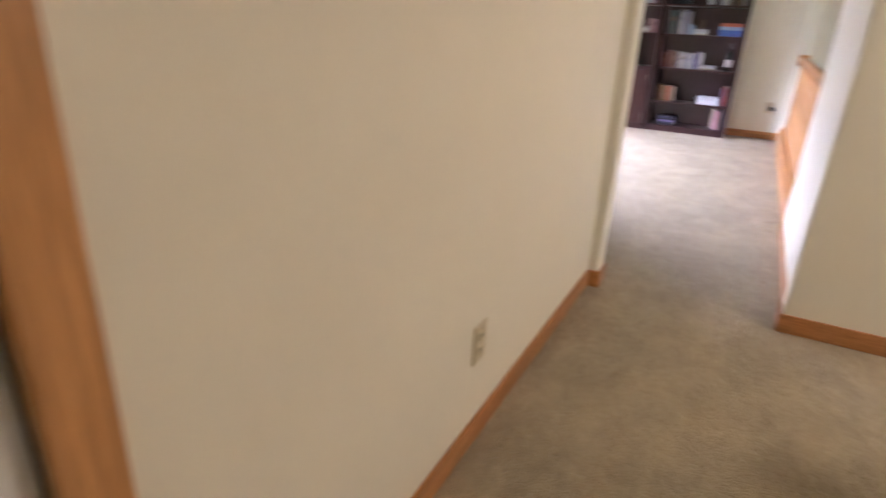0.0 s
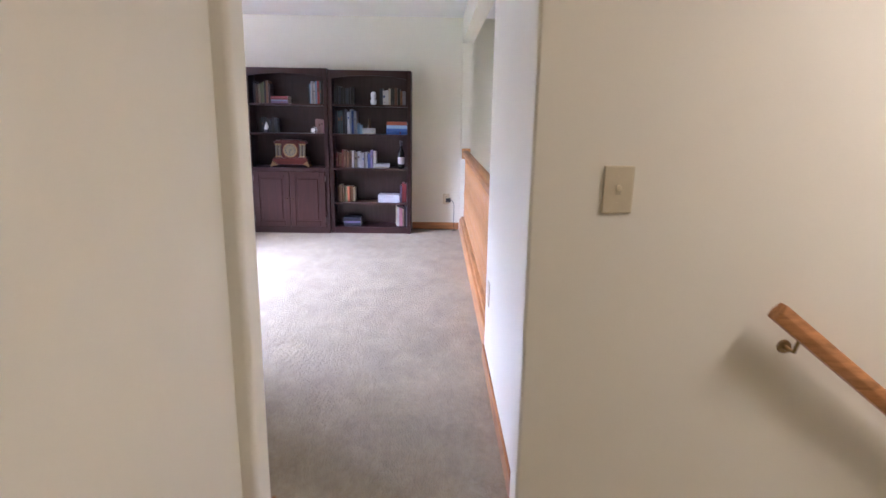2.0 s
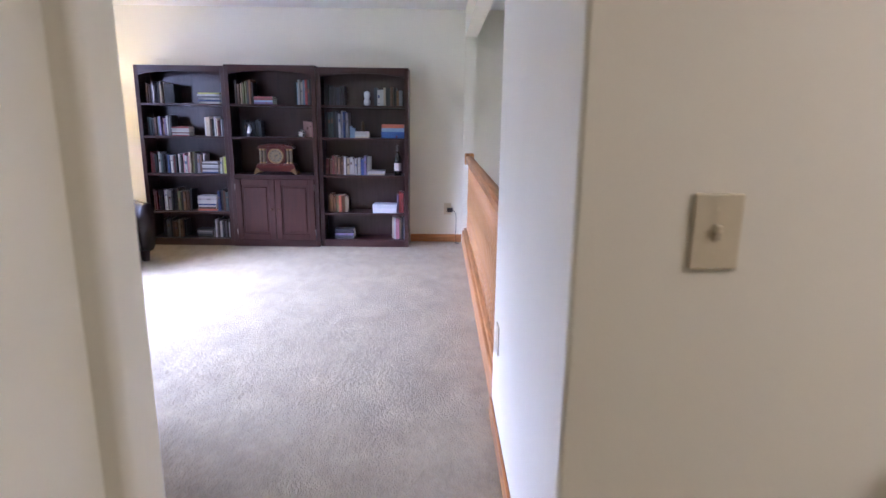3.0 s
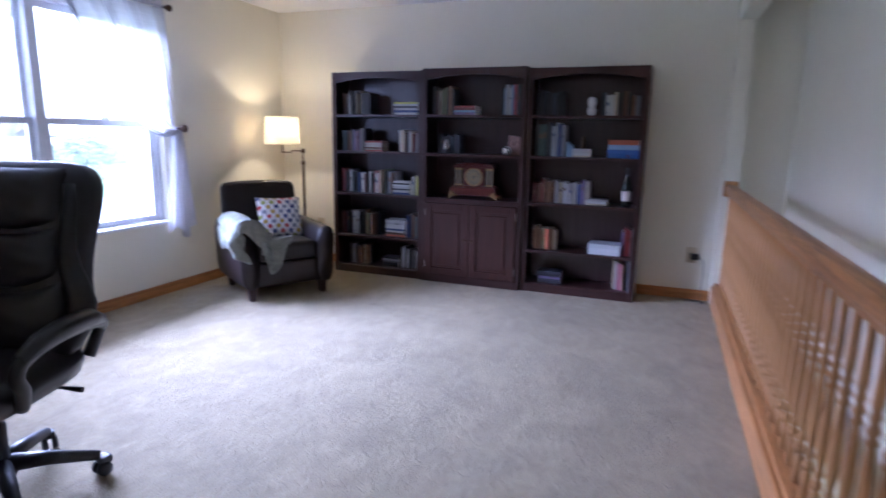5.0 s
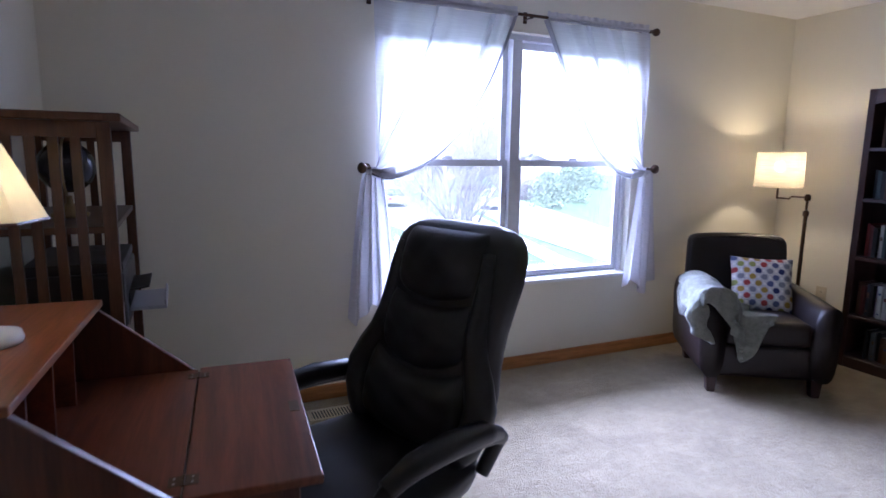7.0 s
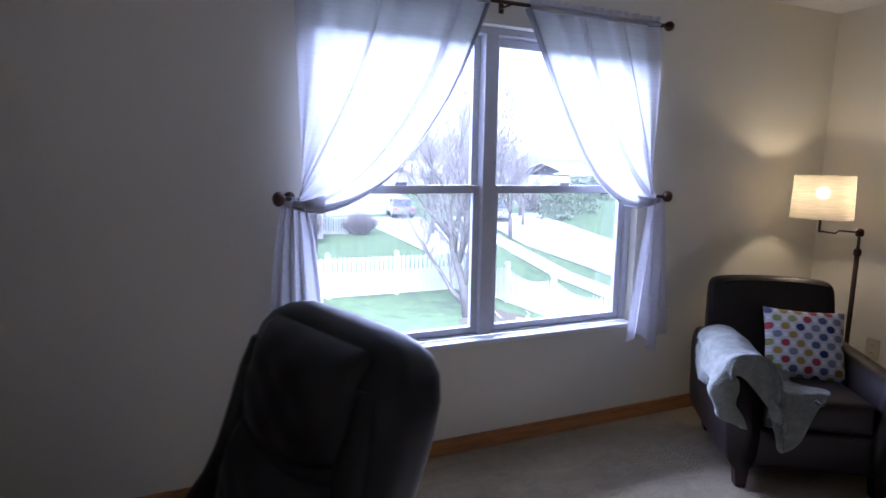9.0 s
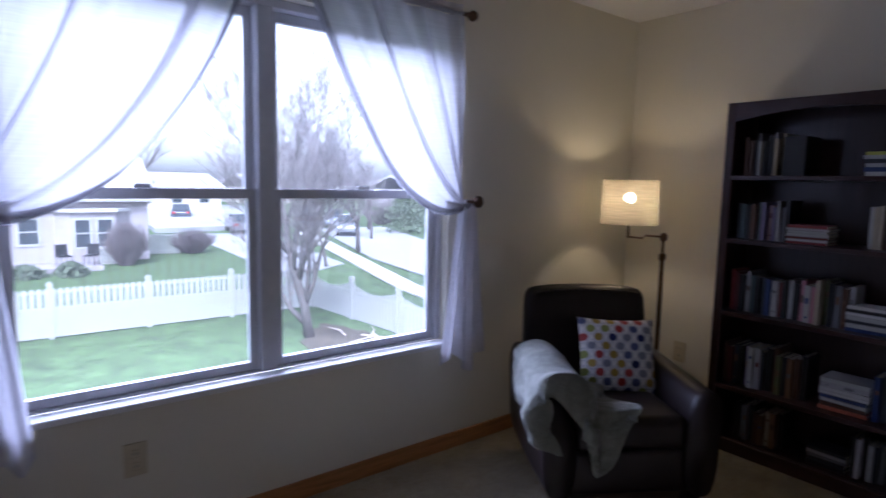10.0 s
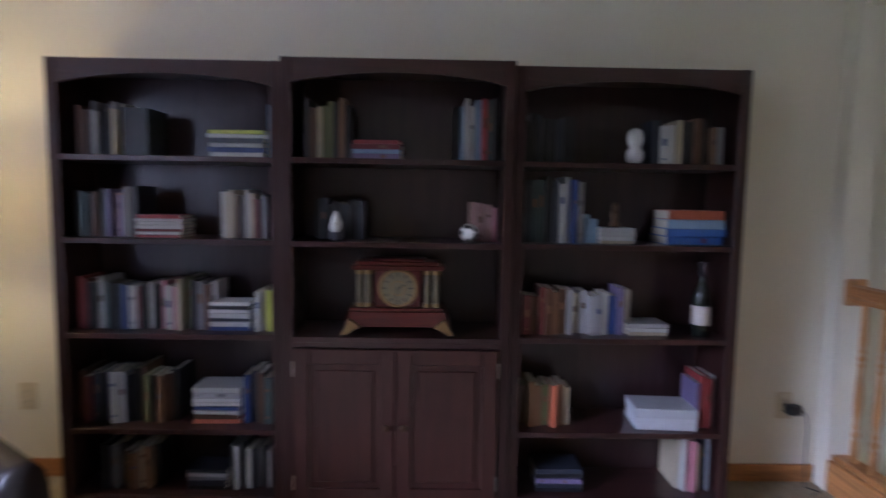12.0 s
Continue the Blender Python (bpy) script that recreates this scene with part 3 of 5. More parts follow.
hand_rail = holder("handrail", "honey oak wall handrail on metal brackets beside the stairs", "handrail")
sec = [(-0.022, -0.028), (0.022, -0.028), (0.027, 0.0), (0.018, 0.026), (-0.018, 0.026), (-0.027, 0.0)]
bm = bmesh.new()
d = Vector((1.775, 0, -1.376)).normalized()
up = Vector((-d.z, 0, d.x))
ra = [bm.verts.new(Vector((4.765, HY - 0.065, 0.828)) + Vector((0, p, 0)) + up * q) for p, q in sec]
rb = [bm.verts.new(Vector((6.54, HY - 0.065, -0.548)) + Vector((0, p, 0)) + up * q) for p, q in sec]
bm.faces.new(ra)
bm.faces.new(rb)
for i in range(6):
    j = (i + 1) % 6
    bm.faces.new((ra[i], ra[j], rb[j], rb[i]))
bmesh.ops.recalc_face_normals(bm, faces=bm.faces)
bmesh.ops.bevel(bm, geom=list(bm.edges), offset=0.006, segments=2, profile=0.6, affect="EDGES")
part("rail", bm, OAKX, hand_rail, smooth=False)
for x in (4.84, 5.65, 6.40):
    z = 0.828 - (x - 4.765) * 0.775
    br = part("bracket", lathe([(0.022, 0), (0.020, 0.006), (0.008, 0.010), (0.007, 0.03)], 12), BRASS, hand_rail, "brass bracket")
    br.matrix_basis = pose(x, HY, z - 0.075, 90, 0, 0)
    part("bracket_arm", tube([(x, HY - 0.02, z - 0.075), (x, HY - 0.05, z - 0.072), (x, HY - 0.065, z - 0.03)], 0.006, 8), BRASS, hand_rail)

# ceiling light over the stairs
lamp = holder("ceiling_light", "lit dome ceiling light over the stairs", "ceiling light", pose(5.82, -6.14, H))
part("dome", lathe([(0.32, -0.02), (0.31, -0.06), (0.245, -0.11), (0.10, -0.138), (0.005, -0.142)], 32), DOME, lamp, smooth=True)
part("rim", lathe([(0.34, 0), (0.34, -0.02), (0.32, -0.025), (0.32, 0)], 32, cap=False), BRASS, lamp)

# floor register under the window wall
reg = holder("floor_register", "almond metal floor register beside the wall", "vent", pose(0.20, -3.66, 0.001))
part("register_frame", boxes((-0.065, -0.15, 0, -0.05, 0.15, 0.006), (0.05, -0.15, 0, 0.065, 0.15, 0.006), (-0.05, -0.15, 0, 0.05, -0.135, 0.006), (-0.05, 0.135, 0, 0.05, 0.15, 0.006)), ALMOND, reg)
part("dark_box", boxes((-0.05, -0.135, 0, 0.05, 0.135, 0.001)), BLACKPL, reg)
for i in range(17):
    part("louvre", boxes((-0.05, -0.128 + 0.016 * i - 0.004, 0.001, 0.05, -0.128 + 0.016 * i + 0.003, 0.005)), ALMOND, reg)

# ---- curtains, rod and holdbacks ----
rod = holder("curtain_rod", "dark bronze curtain rod with ball finials above the window", "curtain rod")
part("pole", tube([(0.075, -3.42, 2.192), (0.075, -1.50, 2.192)], 0.009, 10), BRONZE, rod, smooth=True)
for y, s in ((-1.50, 1), (-3.42, -1)):
    fin = part("finial", lathe([(0.009, 0), (0.013, 0.004), (0.011, 0.010), (0.022, 0.022), (0.026, 0.036), (0.021, 0.05), (0.006, 0.058)], 14), BRONZE, rod, smooth=True)
    fin.matrix_basis = pose(0.075, y, 2.192, -90 * s, 0, 0)
for y in (-3.40, -2.43, -1.53):
    part("rod_bracket", boxes((0.001, y - 0.012, 2.16, 0.006, y + 0.012, 2.225), (0.006, y - 0.005, 2.178, 0.075, y + 0.005, 2.184), (0.06, y - 0.006, 2.176, 0.09, y + 0.006, 2.183)), BRONZE, rod)


def holdback(y, s):
    h = holder("curtain_holdback", "bronze curtain holdback with a wooden ball knob", "holdback", group="curtain holdbacks")
    part("post", tube([(0.001, y - 0.05 * s, 1.305), (0.07, y - 0.05 * s, 1.305), (0.115, y - 0.035 * s, 1.305), (0.125, y - 0.01 * s, 1.305)], 0.008, 8), BRONZE, h)
    k = part("knob", lathe([(0.010, 0), (0.020, 0.006), (0.030, 0.02), (0.030, 0.034), (0.018, 0.046), (0.004, 0.05)], 14), BRONZE, h, smooth=True)
    k.matrix_basis = pose(0.125, y - 0.015 * s, 1.305, -90 * s, 0, 0)
    part("wall_plate", lathe([(0.024, 0), (0.024, 0.004), (0.012, 0.008)], 14), BRONZE, h).matrix_basis = pose(0.001, y - 0.05 * s, 1.305, 0, 90, 0)


holdback(-1.455, 1)
holdback(-3.47, -1)


def curtain(outer, inner, hook, s, p1, p2, seed, folds):
    """A sheer panel gathered on the rod, swept aside into its holdback, with a tail below it."""
    c = holder("curtain", "sheer white voile curtain swept back into a holdback", "curtain", group="window curtains")
    rnd = random.Random(seed)
    ph = [rnd.uniform(0, 6.28) for _ in range(4)]

    def panel(u, v):
        top = (outer + (inner - outer) * u, 2.175)
        e = (hook - 0.04 * s * (1 - u), 1.325 - 0.045 * u)
        c1 = (top[0] + (p1[0] - inner) * u, 2.175 + (p1[1] - 2.175) * (0.55 + 0.45 * u))
        k = u ** 1.7
        c2 = (e[0] + (p2[0] - e[0]) * k, 1.62 + (p2[1] - 1.62) * k ** 0.8)
        y, z = bez(top, c1, c2, e, v)
        w = math.sin(u * 24 + 5 * u * u + ph[0]) + 0.5 * math.sin(u * 47 + ph[1] + v * 2) + 0.6 * math.sin(u * 13 + v * 4 + ph[2])
        x = 0.075 + (0.011 * w) * (1 - 0.45 * v) + 0.02 * math.sin(math.pi * v) + 0.035 * v ** 3
        return x, y, z

    part("panel", sheet(panel, 90, 36), SHEER, c, "sheer swept panel", True)

    def hem(u, v):
        a = panel(1.0, v)
        q = (u - 0.5) * 2
        return a[0] + 0.012 * math.cos(q * 2.6 + v * 3), a[1] + q * 0.017 * (1 - 0.5 * v), a[2] + 0.010 + q * 0.020 * (0.4 + 0.6 * v) + 0.004 * math.sin(v * 19)

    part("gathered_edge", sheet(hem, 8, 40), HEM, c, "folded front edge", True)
    for u0, wd in folds:
        def pleat(u, v, u0=u0, wd=wd):
            a = panel(u0, v)
            q = (u - 0.5) * wd * (0.5 + 0.7 * abs(math.sin(v * 2.3 + u0 * 9)))
            return a[0] + 0.010 - abs(u - 0.5) * 0.012, a[1] + q * (1 - 0.4 * v), a[2] + q * 0.6 * v
        part("pleat", sheet(pleat, 4, 36), SHEERT, c, "doubled fold of the voile", True)

    def bundle(u, v):
        t = u * 2 * math.pi
        y = hook + s * (0.035 - 0.30 * v * 0.55)
        r = 0.020 + 0.016 * v
        return 0.095 + r * 0.7 * math.cos(t) + 0.003 * math.sin(5 * t), y, 1.295 - 0.02 * math.sin(v * 2.2) + r * math.sin(t) + 0.003 * math.sin(7 * t + v * 4)

    part("bunched_cloth", sheet(bundle, 28, 8), SHEERT, c, "gathered cloth at the holdback", True)

    def tail(u, v):
        wide = 0.09 + 0.20 * v ** 0.7
        y = hook + (0.03 if s > 0 else 0.01) + s * (u - 0.5) * wide
        z = 1.30 - v * (0.80 - 0.05 * math.sin(u * 9 + ph[1])) - 0.01 * u
        x = 0.092 + 0.026 * math.sin(u * 25 + ph[3] + 0.8 * v) * (0.55 + 0.6 * v) + 0.014 * math.sin(u * 11 + v * 3)
        return max(x, 0.04), y, z

    part("tail", sheet(tail, 96, 26), SHEERT, c, "hanging tail below the holdback", True)
    part("casing", sheet(lambda u, v: (0.075 + 0.013 * math.cos(v * 6.2832) + 0.002 * math.sin(u * 160), outer + (inner - outer) * u, 2.192 + 0.014 * math.sin(v * 6.2832)), 90, 8), SHEERT, c, "rod pocket", True)
    part("header", sheet(lambda u, v: (0.075 + 0.006 * math.sin(u * 95 + ph[0]) * v + 0.004 * math.sin(u * 41), outer + (inner - outer) * u, 2.203 + 0.026 * v + 0.003 * math.sin(u * 70 + ph[2]) * v), 120, 4), SHEERT, c, "ruffled header above the rod", True)


curtain(-3.40, -2.53, -3.42, -1, (-2.71, 1.66), (-3.08, 1.14), 3, ((0.42, 0.020), (0.83, 0.034)))
curtain(-1.53, -2.32, -1.505, 1, (-2.13, 1.80), (-1.90, 1.12), 8, ((0.62, 0.045), (0.30, 0.016)))


# ---- bookcases ----
SHELVES = (0.075, 0.360, 0.755, 1.137, 1.463)


def bookcase(x0, x1, yf, top, with_doors):
    w = x1 - x0
    b = holder("bookcase", "tall dark mahogany bookcase " + ("with two panelled doors below" if with_doors else "with five open book shelves"), "bookcase", pose(x0, 0, 0), "bookcase wall")
    t = 0.02
    part("side", boxes((0, yf + 0.02, 0, t, -0.016, top), bevel=0.002), MAHOG, b)
    part("side", boxes((w - t, yf + 0.02, 0, w, -0.016, top), bevel=0.002), MAHOG, b)
    part("back", boxes((t, -0.030, 0.05, w - t, -0.018, top - 0.02)), MAHOGB, b)
    part("top", boxes((0.001, yf + 0.02, top - 0.02, w - 0.001, -0.017, top + 0.001), bevel=0.002), MAHOGX, b)
    part("stile", boxes((0, yf, 0, 0.042, yf + 0.02, top), bevel=0.003), MAHOG, b)
    part("stile", boxes((w - 0.042, yf, 0, w, yf + 0.02, top), bevel=0.003), MAHOG, b)
    part("plinth", boxes((0.042, yf + 0.002, 0.0, w - 0.042, yf + 0.02, 0.072), bevel=0.003), MAHOGX, b)
    n = 18
    arch = [(0.042, top - 0.001), (0.042, top - 0.095)]
    arch += [(0.042 + (w - 0.084) * i / n, top - 0.095 + 0.042 * math.sin(math.pi * i / n) ** 0.8) for i in range(1, n)]
    arch += [(w - 0.042, top - 0.095), (w - 0.042, top - 0.001)]
    part("arched_rail", prism(arch, "y", yf + 0.002, yf + 0.02), MAHOGX, b, "arched top rail")
    part("shelf", boxes((t, yf + 0.02, SHELVES[0] - 0.022, w - t, -0.03, SHELVES[0])), MAHOGX, b)
    for k, z in enumerate(SHELVES[1:]):
        if with_doors and k == 0:
            continue
        part("shelf", boxes((t, yf + 0.004, z - 0.022, w - t, -0.03, z), bevel=0.002), MAHOGX, b)
    if with_doors:
        part("door_rail", boxes((0.042, yf + 0.001, 0.715, w - 0.042, yf + 0.02, 0.735)), MAHOGX, b)
        mid = w / 2
        for a, c, hx in ((0.046, mid - 0.002, mid - 0.035), (mid + 0.002, w - 0.046, mid + 0.035)):
            z0, z1 = 0.076, 0.712
            d = part("door", boxes((a, yf - 0.018, z0, a + 0.062, yf, z1), (c - 0.062, yf - 0.018, z0, c, yf, z1), (a + 0.062, yf - 0.018, z0, c - 0.062, yf, z0 + 0.062), (a + 0.062, yf - 0.018, z1 - 0.062, c - 0.062, yf, z1), bevel=0.003), MAHOGD, b, "framed cabinet door")
            part("door_panel", boxes((a + 0.062, yf - 0.006, z0 + 0.062, c - 0.062, yf - 0.001, z1 - 0.062)), MAHOGD, d)
            part("door_panel_field", boxes((a + 0.085, yf - 0.013, z0 + 0.085, c - 0.085, yf - 0.005, z1 - 0.085), bevel=0.005), MAHOGD, d)
            kn = part("door_knob", lathe([(0.006, 0), (0.006, 0.012), (0.014, 0.018), (0.014, 0.026), (0.005, 0.03)], 12), BRONZE, d, "dark bronze knob")
            kn.matrix_basis = pose(hx, yf - 0.018, 0.40, 90, 0, 0)
        for hx in (0.046, w - 0.046):
            for z in (0.16, 0.63):
                part("hinge", tube([(hx, yf - 0.012, z - 0.03), (hx, yf - 0.012, z + 0.03)], 0.005, 8), NICKEL, b, "steel hinge")
    return b


bookcase(0.778, 1.678, -0.325, 1.83, False)
bookcase(1.682, 2.588, -0.350, 1.842, True)
bookcase(2.592, 3.515, -0.325, 1.83, False)

BOOKCOL = {"k": (0.012, 0.012, 0.014), "w": (0.54, 0.54, 0.525), "c": (0.49, 0.42, 0.30), "g": (0.20, 0.20, 0.22), "l": (0.40, 0.39, 0.40), "b": (0.03, 0.06, 0.20), "B": (0.06, 0.16, 0.52),
           "r": (0.15, 0.025, 0.025), "R": (0.32, 0.05, 0.05), "n": (0.10, 0.045, 0.022), "N": (0.21, 0.11, 0.055), "t": (0.06, 0.10, 0.10), "p": (0.50, 0.22, 0.27), "v": (0.20, 0.16, 0.30),
           "y": (0.52, 0.55, 0.09), "o": (0.52, 0.14, 0.07), "e": (0.14, 0.15, 0.06), "s": (0.24, 0.36, 0.52), "m": (0.34, 0.21, 0.20), "d": (0.03, 0.035, 0.05)}
BOOKMAT = {k: surface("book_cover_" + str(i), (v[0] * 0.8, v[1] * 0.8, v[2] * 0.8), 0.45, 0, 12, 0.12, 0.05, 150, per_object=0.15) for i, (k, v) in enumerate(BOOKCOL.items())}
WORDS = {"k": "black", "w": "white", "c": "cream", "g": "dark grey", "l": "light grey", "b": "navy", "B": "bright blue", "r": "dark red", "R": "red", "n": "dark brown", "N": "tan", "t": "dark teal",
         "p": "pink", "v": "purple", "y": "yellow-green", "o": "orange-red", "e": "olive", "s": "pale blue", "m": "dusty rose", "d": "blue-black"}
brnd = random.Random(11)


def book(key, m, t, h, d, state):
    """Spine towards -y, standing on z = 0; covers and spine wrap a block of pages."""
    bm = boxes((0, 0, 0, 0.0022, d, h), (t - 0.0022, 0, 0, t, d, h), (0.0022, -0.001, 0, t - 0.0022, 0.0022, h), bevel=0.0006)
    bk = part("book", bm, BOOKMAT[key])
    bk.matrix_world = m
    tagged(bk, WORDS[key] + " book " + state + " on a bookcase shelf", "book", "books in the bookcases")
    part("page_block", boxes((0.0023, 0.0024, 0.003, t - 0.0023, d - 0.004, h - 0.003)), PAPER, bk)
    if t > 0.02 and h > 0.1 and key != "k" and brnd.random() < 0.55:
        alt = "N" if key in "kgbrntved" else brnd.choice("gnbr")
        zt = h * brnd.uniform(0.62, 0.8)
        part("spine_band", boxes((t * 0.22, -0.0018, zt - h * brnd.uniform(0.05, 0.2), t * 0.78, -0.0009, zt)), BOOKMAT[alt], bk, "printed spine label")
        if brnd.random() < 0.5:
            part("spine_band", boxes((t * 0.3, -0.0018, h * 0.12, t * 0.7, -0.0009, h * 0.17)), BOOKMAT[alt], bk)


def upright(x, shelf, keys, h, t=0.026, lean_last=0.0, inset=0.035, yf=-0.325):
    """A run of standing books; keys is one letter each. Returns the end of the run."""
    for i, k in enumerate(keys):
        tt = t * brnd.uniform(0.75, 1.25)
        hh = h * brnd.uniform(0.86, 1.08)
        d = min(0.75 * hh, 0.20) * brnd.uniform(0.9, 1.0)
        y = yf + 0.02 + inset + brnd.uniform(0, 0.05) * (1 if inset < 0.05 else 0.4)
        lean = lean_last if i == len(keys) - 1 else brnd.uniform(-0.6, 0.6)
        lift = abs(math.sin(radians(lean))) * tt
        book(k, pose(x + max(0, -math.sin(radians(lean)) * hh), y, SHELVES[shelf] + 0.0005 + lift, 0, lean, 0), tt, hh, d, "standing upright")
        x += tt + 0.0015 + abs(math.sin(radians(lean))) * hh * 0.6
    return x


def stack(x, shelf, w, keys, t=0.022, yf=-0.325, inset=0.04, base=0.0):
    """Flat books piled up, spine to the front. Returns the height of the pile."""
    z = SHELVES[shelf] + 0.0006 + base
    for k in keys:
        tt = t * brnd.uniform(0.8, 1.2)
        ww = w * brnd.uniform(0.92, 1.02)
        turn = brnd.uniform(-3, 3)
        m = pose(x + (w - ww) / 2, yf + 0.025 + inset, z + tt, 0, 0, turn) @ pose(0, 0, 0, 0, 90, 0)
        book(k, m, tt, ww, min(ww * 0.75, 0.2), "lying flat in a pile")
        z += tt + 0.0006
    return z


def ornament(name, label, category, profile, x, shelf, mat, y=-0.25, seg=14, base=0.0, scale=1.0):
    o = tagged(part(name, lathe([(r * scale, z * scale) for r, z in profile], seg), mat, smooth=True), label, category)
    o.matrix_world = pose(x, y, SHELVES[shelf] + 0.0006 + base)
    return o


# left bookcase
X = 0.815
a = upright(X + 0.03, 4, "nnkgwkkgcc", 0.20, 0.0185)
book("k", pose(a + 0.004, -0.26, SHELVES[4] + 0.0005), 0.10, 0.19, 0.17, "boxed in a slipcase")
stack(X + 0.555, 4, 0.235, "wbwdwy", 0.017)
upright(X + 0.79, 4, "sl", 0.205, 0.018)
upright(X + 0.02, 3, "ktkntvmvlgk", 0.195, 0.0215)
stack(X + 0.27, 3, 0.185, "RwrwwwR", 0.013, inset=0.02)
upright(X + 0.59, 3, "wccnkwcrkl", 0.185, 0.0165)
a = upright(X + 0.01, 2, "Rrkwtkdbwrkwkpwpcekgnl", 0.205, 0.0225)
stack(X + 0.545, 2, 0.17, "bwdwwkw", 0.017)
upright(X + 0.735, 2, "wcyw", 0.175, 0.024)
a = upright(X + 0.01, 1, "nrdkvwldknekNnk", 0.225, 0.0235)
stack(X + 0.47, 1, 0.20, "onwbwwlw", 0.018)
upright(X + 0.68, 1, "bdntd", 0.215, 0.027)
upright(X + 0.09, 0, "kggknNcNk", 0.185, 0.0235)
stack(X + 0.44, 0, 0.17, "kdgld", 0.017)
upright(X + 0.62, 0, "klkwdgkwk", 0.185, 0.020)

# middle bookcase
X = 1.72
M = -0.350
a = upright(X + 0.04, 4, "knceekNk", 0.225, 0.0195, yf=M)
stack(a + 0.006, 4, 0.20, "vsrR", 0.019, yf=M)
upright(X + 0.64, 4, "kslwsRtk", 0.235, 0.018, yf=M)
upright(X + 0.07, 3, "kdkkdkd", 0.165, 0.026, yf=M, inset=0.09)
upright(X + 0.705, 3, "mmmp", 0.155, 0.024, yf=M, inset=0.08)

gn = holder("gnome_ornament", "small white and dark gnome ornament with a pointed cap", "ornament", pose(X + 0.165, M + 0.07, SHELVES[3] + 0.0006))
part("body", lathe([(0.022, 0), (0.030, 0.012), (0.030, 0.045), (0.020, 0.06)], 14), plain("dark_glaze", (0.05, 0.05, 0.06), 0.3), gn, smooth=True)
part("beard", lathe([(0.004, 0.018), (0.022, 0.04), (0.023, 0.06), (0.010, 0.074)], 14, (0, -0.012, 0)), WHITEPL, gn, "white beard", True)
part("cap", lathe([(0.024, 0.064), (0.020, 0.08), (0.006, 0.115), (0.001, 0.12)], 14), WHITEPL, gn, "white pointed cap", True)

ball = holder("football_ornament", "small white football with black patches", "ornament", pose(X + 0.70, M + 0.065, SHELVES[3] + 0.038))
bm = bmesh.new()
bmesh.ops.create_uvsphere(bm, u_segments=20, v_segments=12, radius=0.037)
part("ball", bm, WHITEPL, ball, smooth=True)
for k in range(7):
    v = Vector((math.sin(k * 2.4) * 0.8, -0.75 + 0.12 * (k % 3), math.cos(k * 2.4) * 0.75)).normalized()
    pt = part("patch", lathe([(0.011, 0.0355), (0.010, 0.0375), (0.002, 0.0382)], 5), BLACKPL, ball)
    pt.matrix_basis = v.to_track_quat("Z", "Y").to_matrix().to_4x4()

# mantel clock
REDW = wood("red_mahogany_clock", (0.075, 0.014, 0.010), "X", 0.3, 0.4, 0.3)
CREAMM = plain("cream_marbled_column", (0.14, 0.12, 0.075), 0.3)
ck = holder("mantel_clock", "red wooden mantel clock with columns and a cream dial", "clock", pose(2.135, -0.215, SHELVES[2] + 0.0006) @ Matrix.Diagonal((1.12, 1.12, 1.12, 1)))
part("plinth", prism([(-0.195, 0.028), (0.195, 0.028), (0.175, 0.085), (-0.175, 0.085)], "y", -0.07, 0.07, 0.003), REDW, ck, "flared red plinth")
part("lower_step", boxes((-0.17, -0.062, 0.085, 0.17, 0.062, 0.097), bevel=0.003), REDW, ck)
part("case", boxes((-0.085, -0.045, 0.097, 0.085, 0.055, 0.235), bevel=0.004), REDW, ck)
part("cornice", boxes((-0.165, -0.062, 0.235, 0.165, 0.062, 0.252), (-0.15, -0.055, 0.252, 0.15, 0.055, 0.266), (-0.10, -0.045, 0.266, 0.10, 0.045, 0.276), bevel=0.003), REDW, ck)
for x in (-0.14, -0.108, 0.108, 0.14):
    col = part("column", lathe([(0.012, 0.10), (0.011, 0.115), (0.013, 0.165), (0.011, 0.22), (0.012, 0.234)], 12, (x, -0.035, 0)), CREAMM, ck, "cream column", True)
    part("column_capital", lathe([(0.015, 0.218), (0.016, 0.2345)], 12, (x, -0.035, 0)), BRASS, col)
    part("column_base", lathe([(0.016, 0.0975), (0.014, 0.112)], 12, (x, -0.035, 0)), BRASS, col)
for x, s in ((-0.17, -1), (0.17, 1)):
    part("foot", prism([(x - s * 0.04, 0.028), (x + s * 0.005, 0.06), (x + s * 0.018, 0.03), (x + s * 0.035, 0.004), (x + s * 0.03, 0.0), (x + s * 0.012, 0.0), (x - s * 0.015, 0.02)], "y", -0.085, -0.06, 0.002), BRASS, ck, "gilt scroll foot")
    part("foot", prism([(x - s * 0.04, 0.028), (x + s * 0.01, 0.03), (x + s * 0.03, 0.0), (x + s * 0.005, 0.0)], "y", 0.05, 0.07, 0.002), BRASS, ck, "gilt scroll foot")
dial = part("dial", lathe([(0.062, 0), (0.062, 0.004), (0.001, 0.0041)], 36), plain("cream_dial", (0.18, 0.155, 0.09), 0.4), ck, "cream dial")
dial.matrix_basis = pose(0, -0.0455, 0.168, 90, 0, 0)
part("bezel", lathe([(0.060, 0.003), (0.064, 0.010), (0.071, 0.008), (0.073, 0)], 36, cap=False), BRASS, dial, "brass bezel", True)
for k in range(12):
    part("hour_mark", boxes((-0.0025, 0.042, 0.004, 0.0025, 0.056, 0.0052)), BLACKPL, dial).matrix_basis = pose(0, 0, 0, 0, 0, 30 * k)
part("inner_ring", lathe([(0.024, 0.0042), (0.026, 0.0055), (0.028, 0.0042)], 28, cap=False), BRASS, dial)
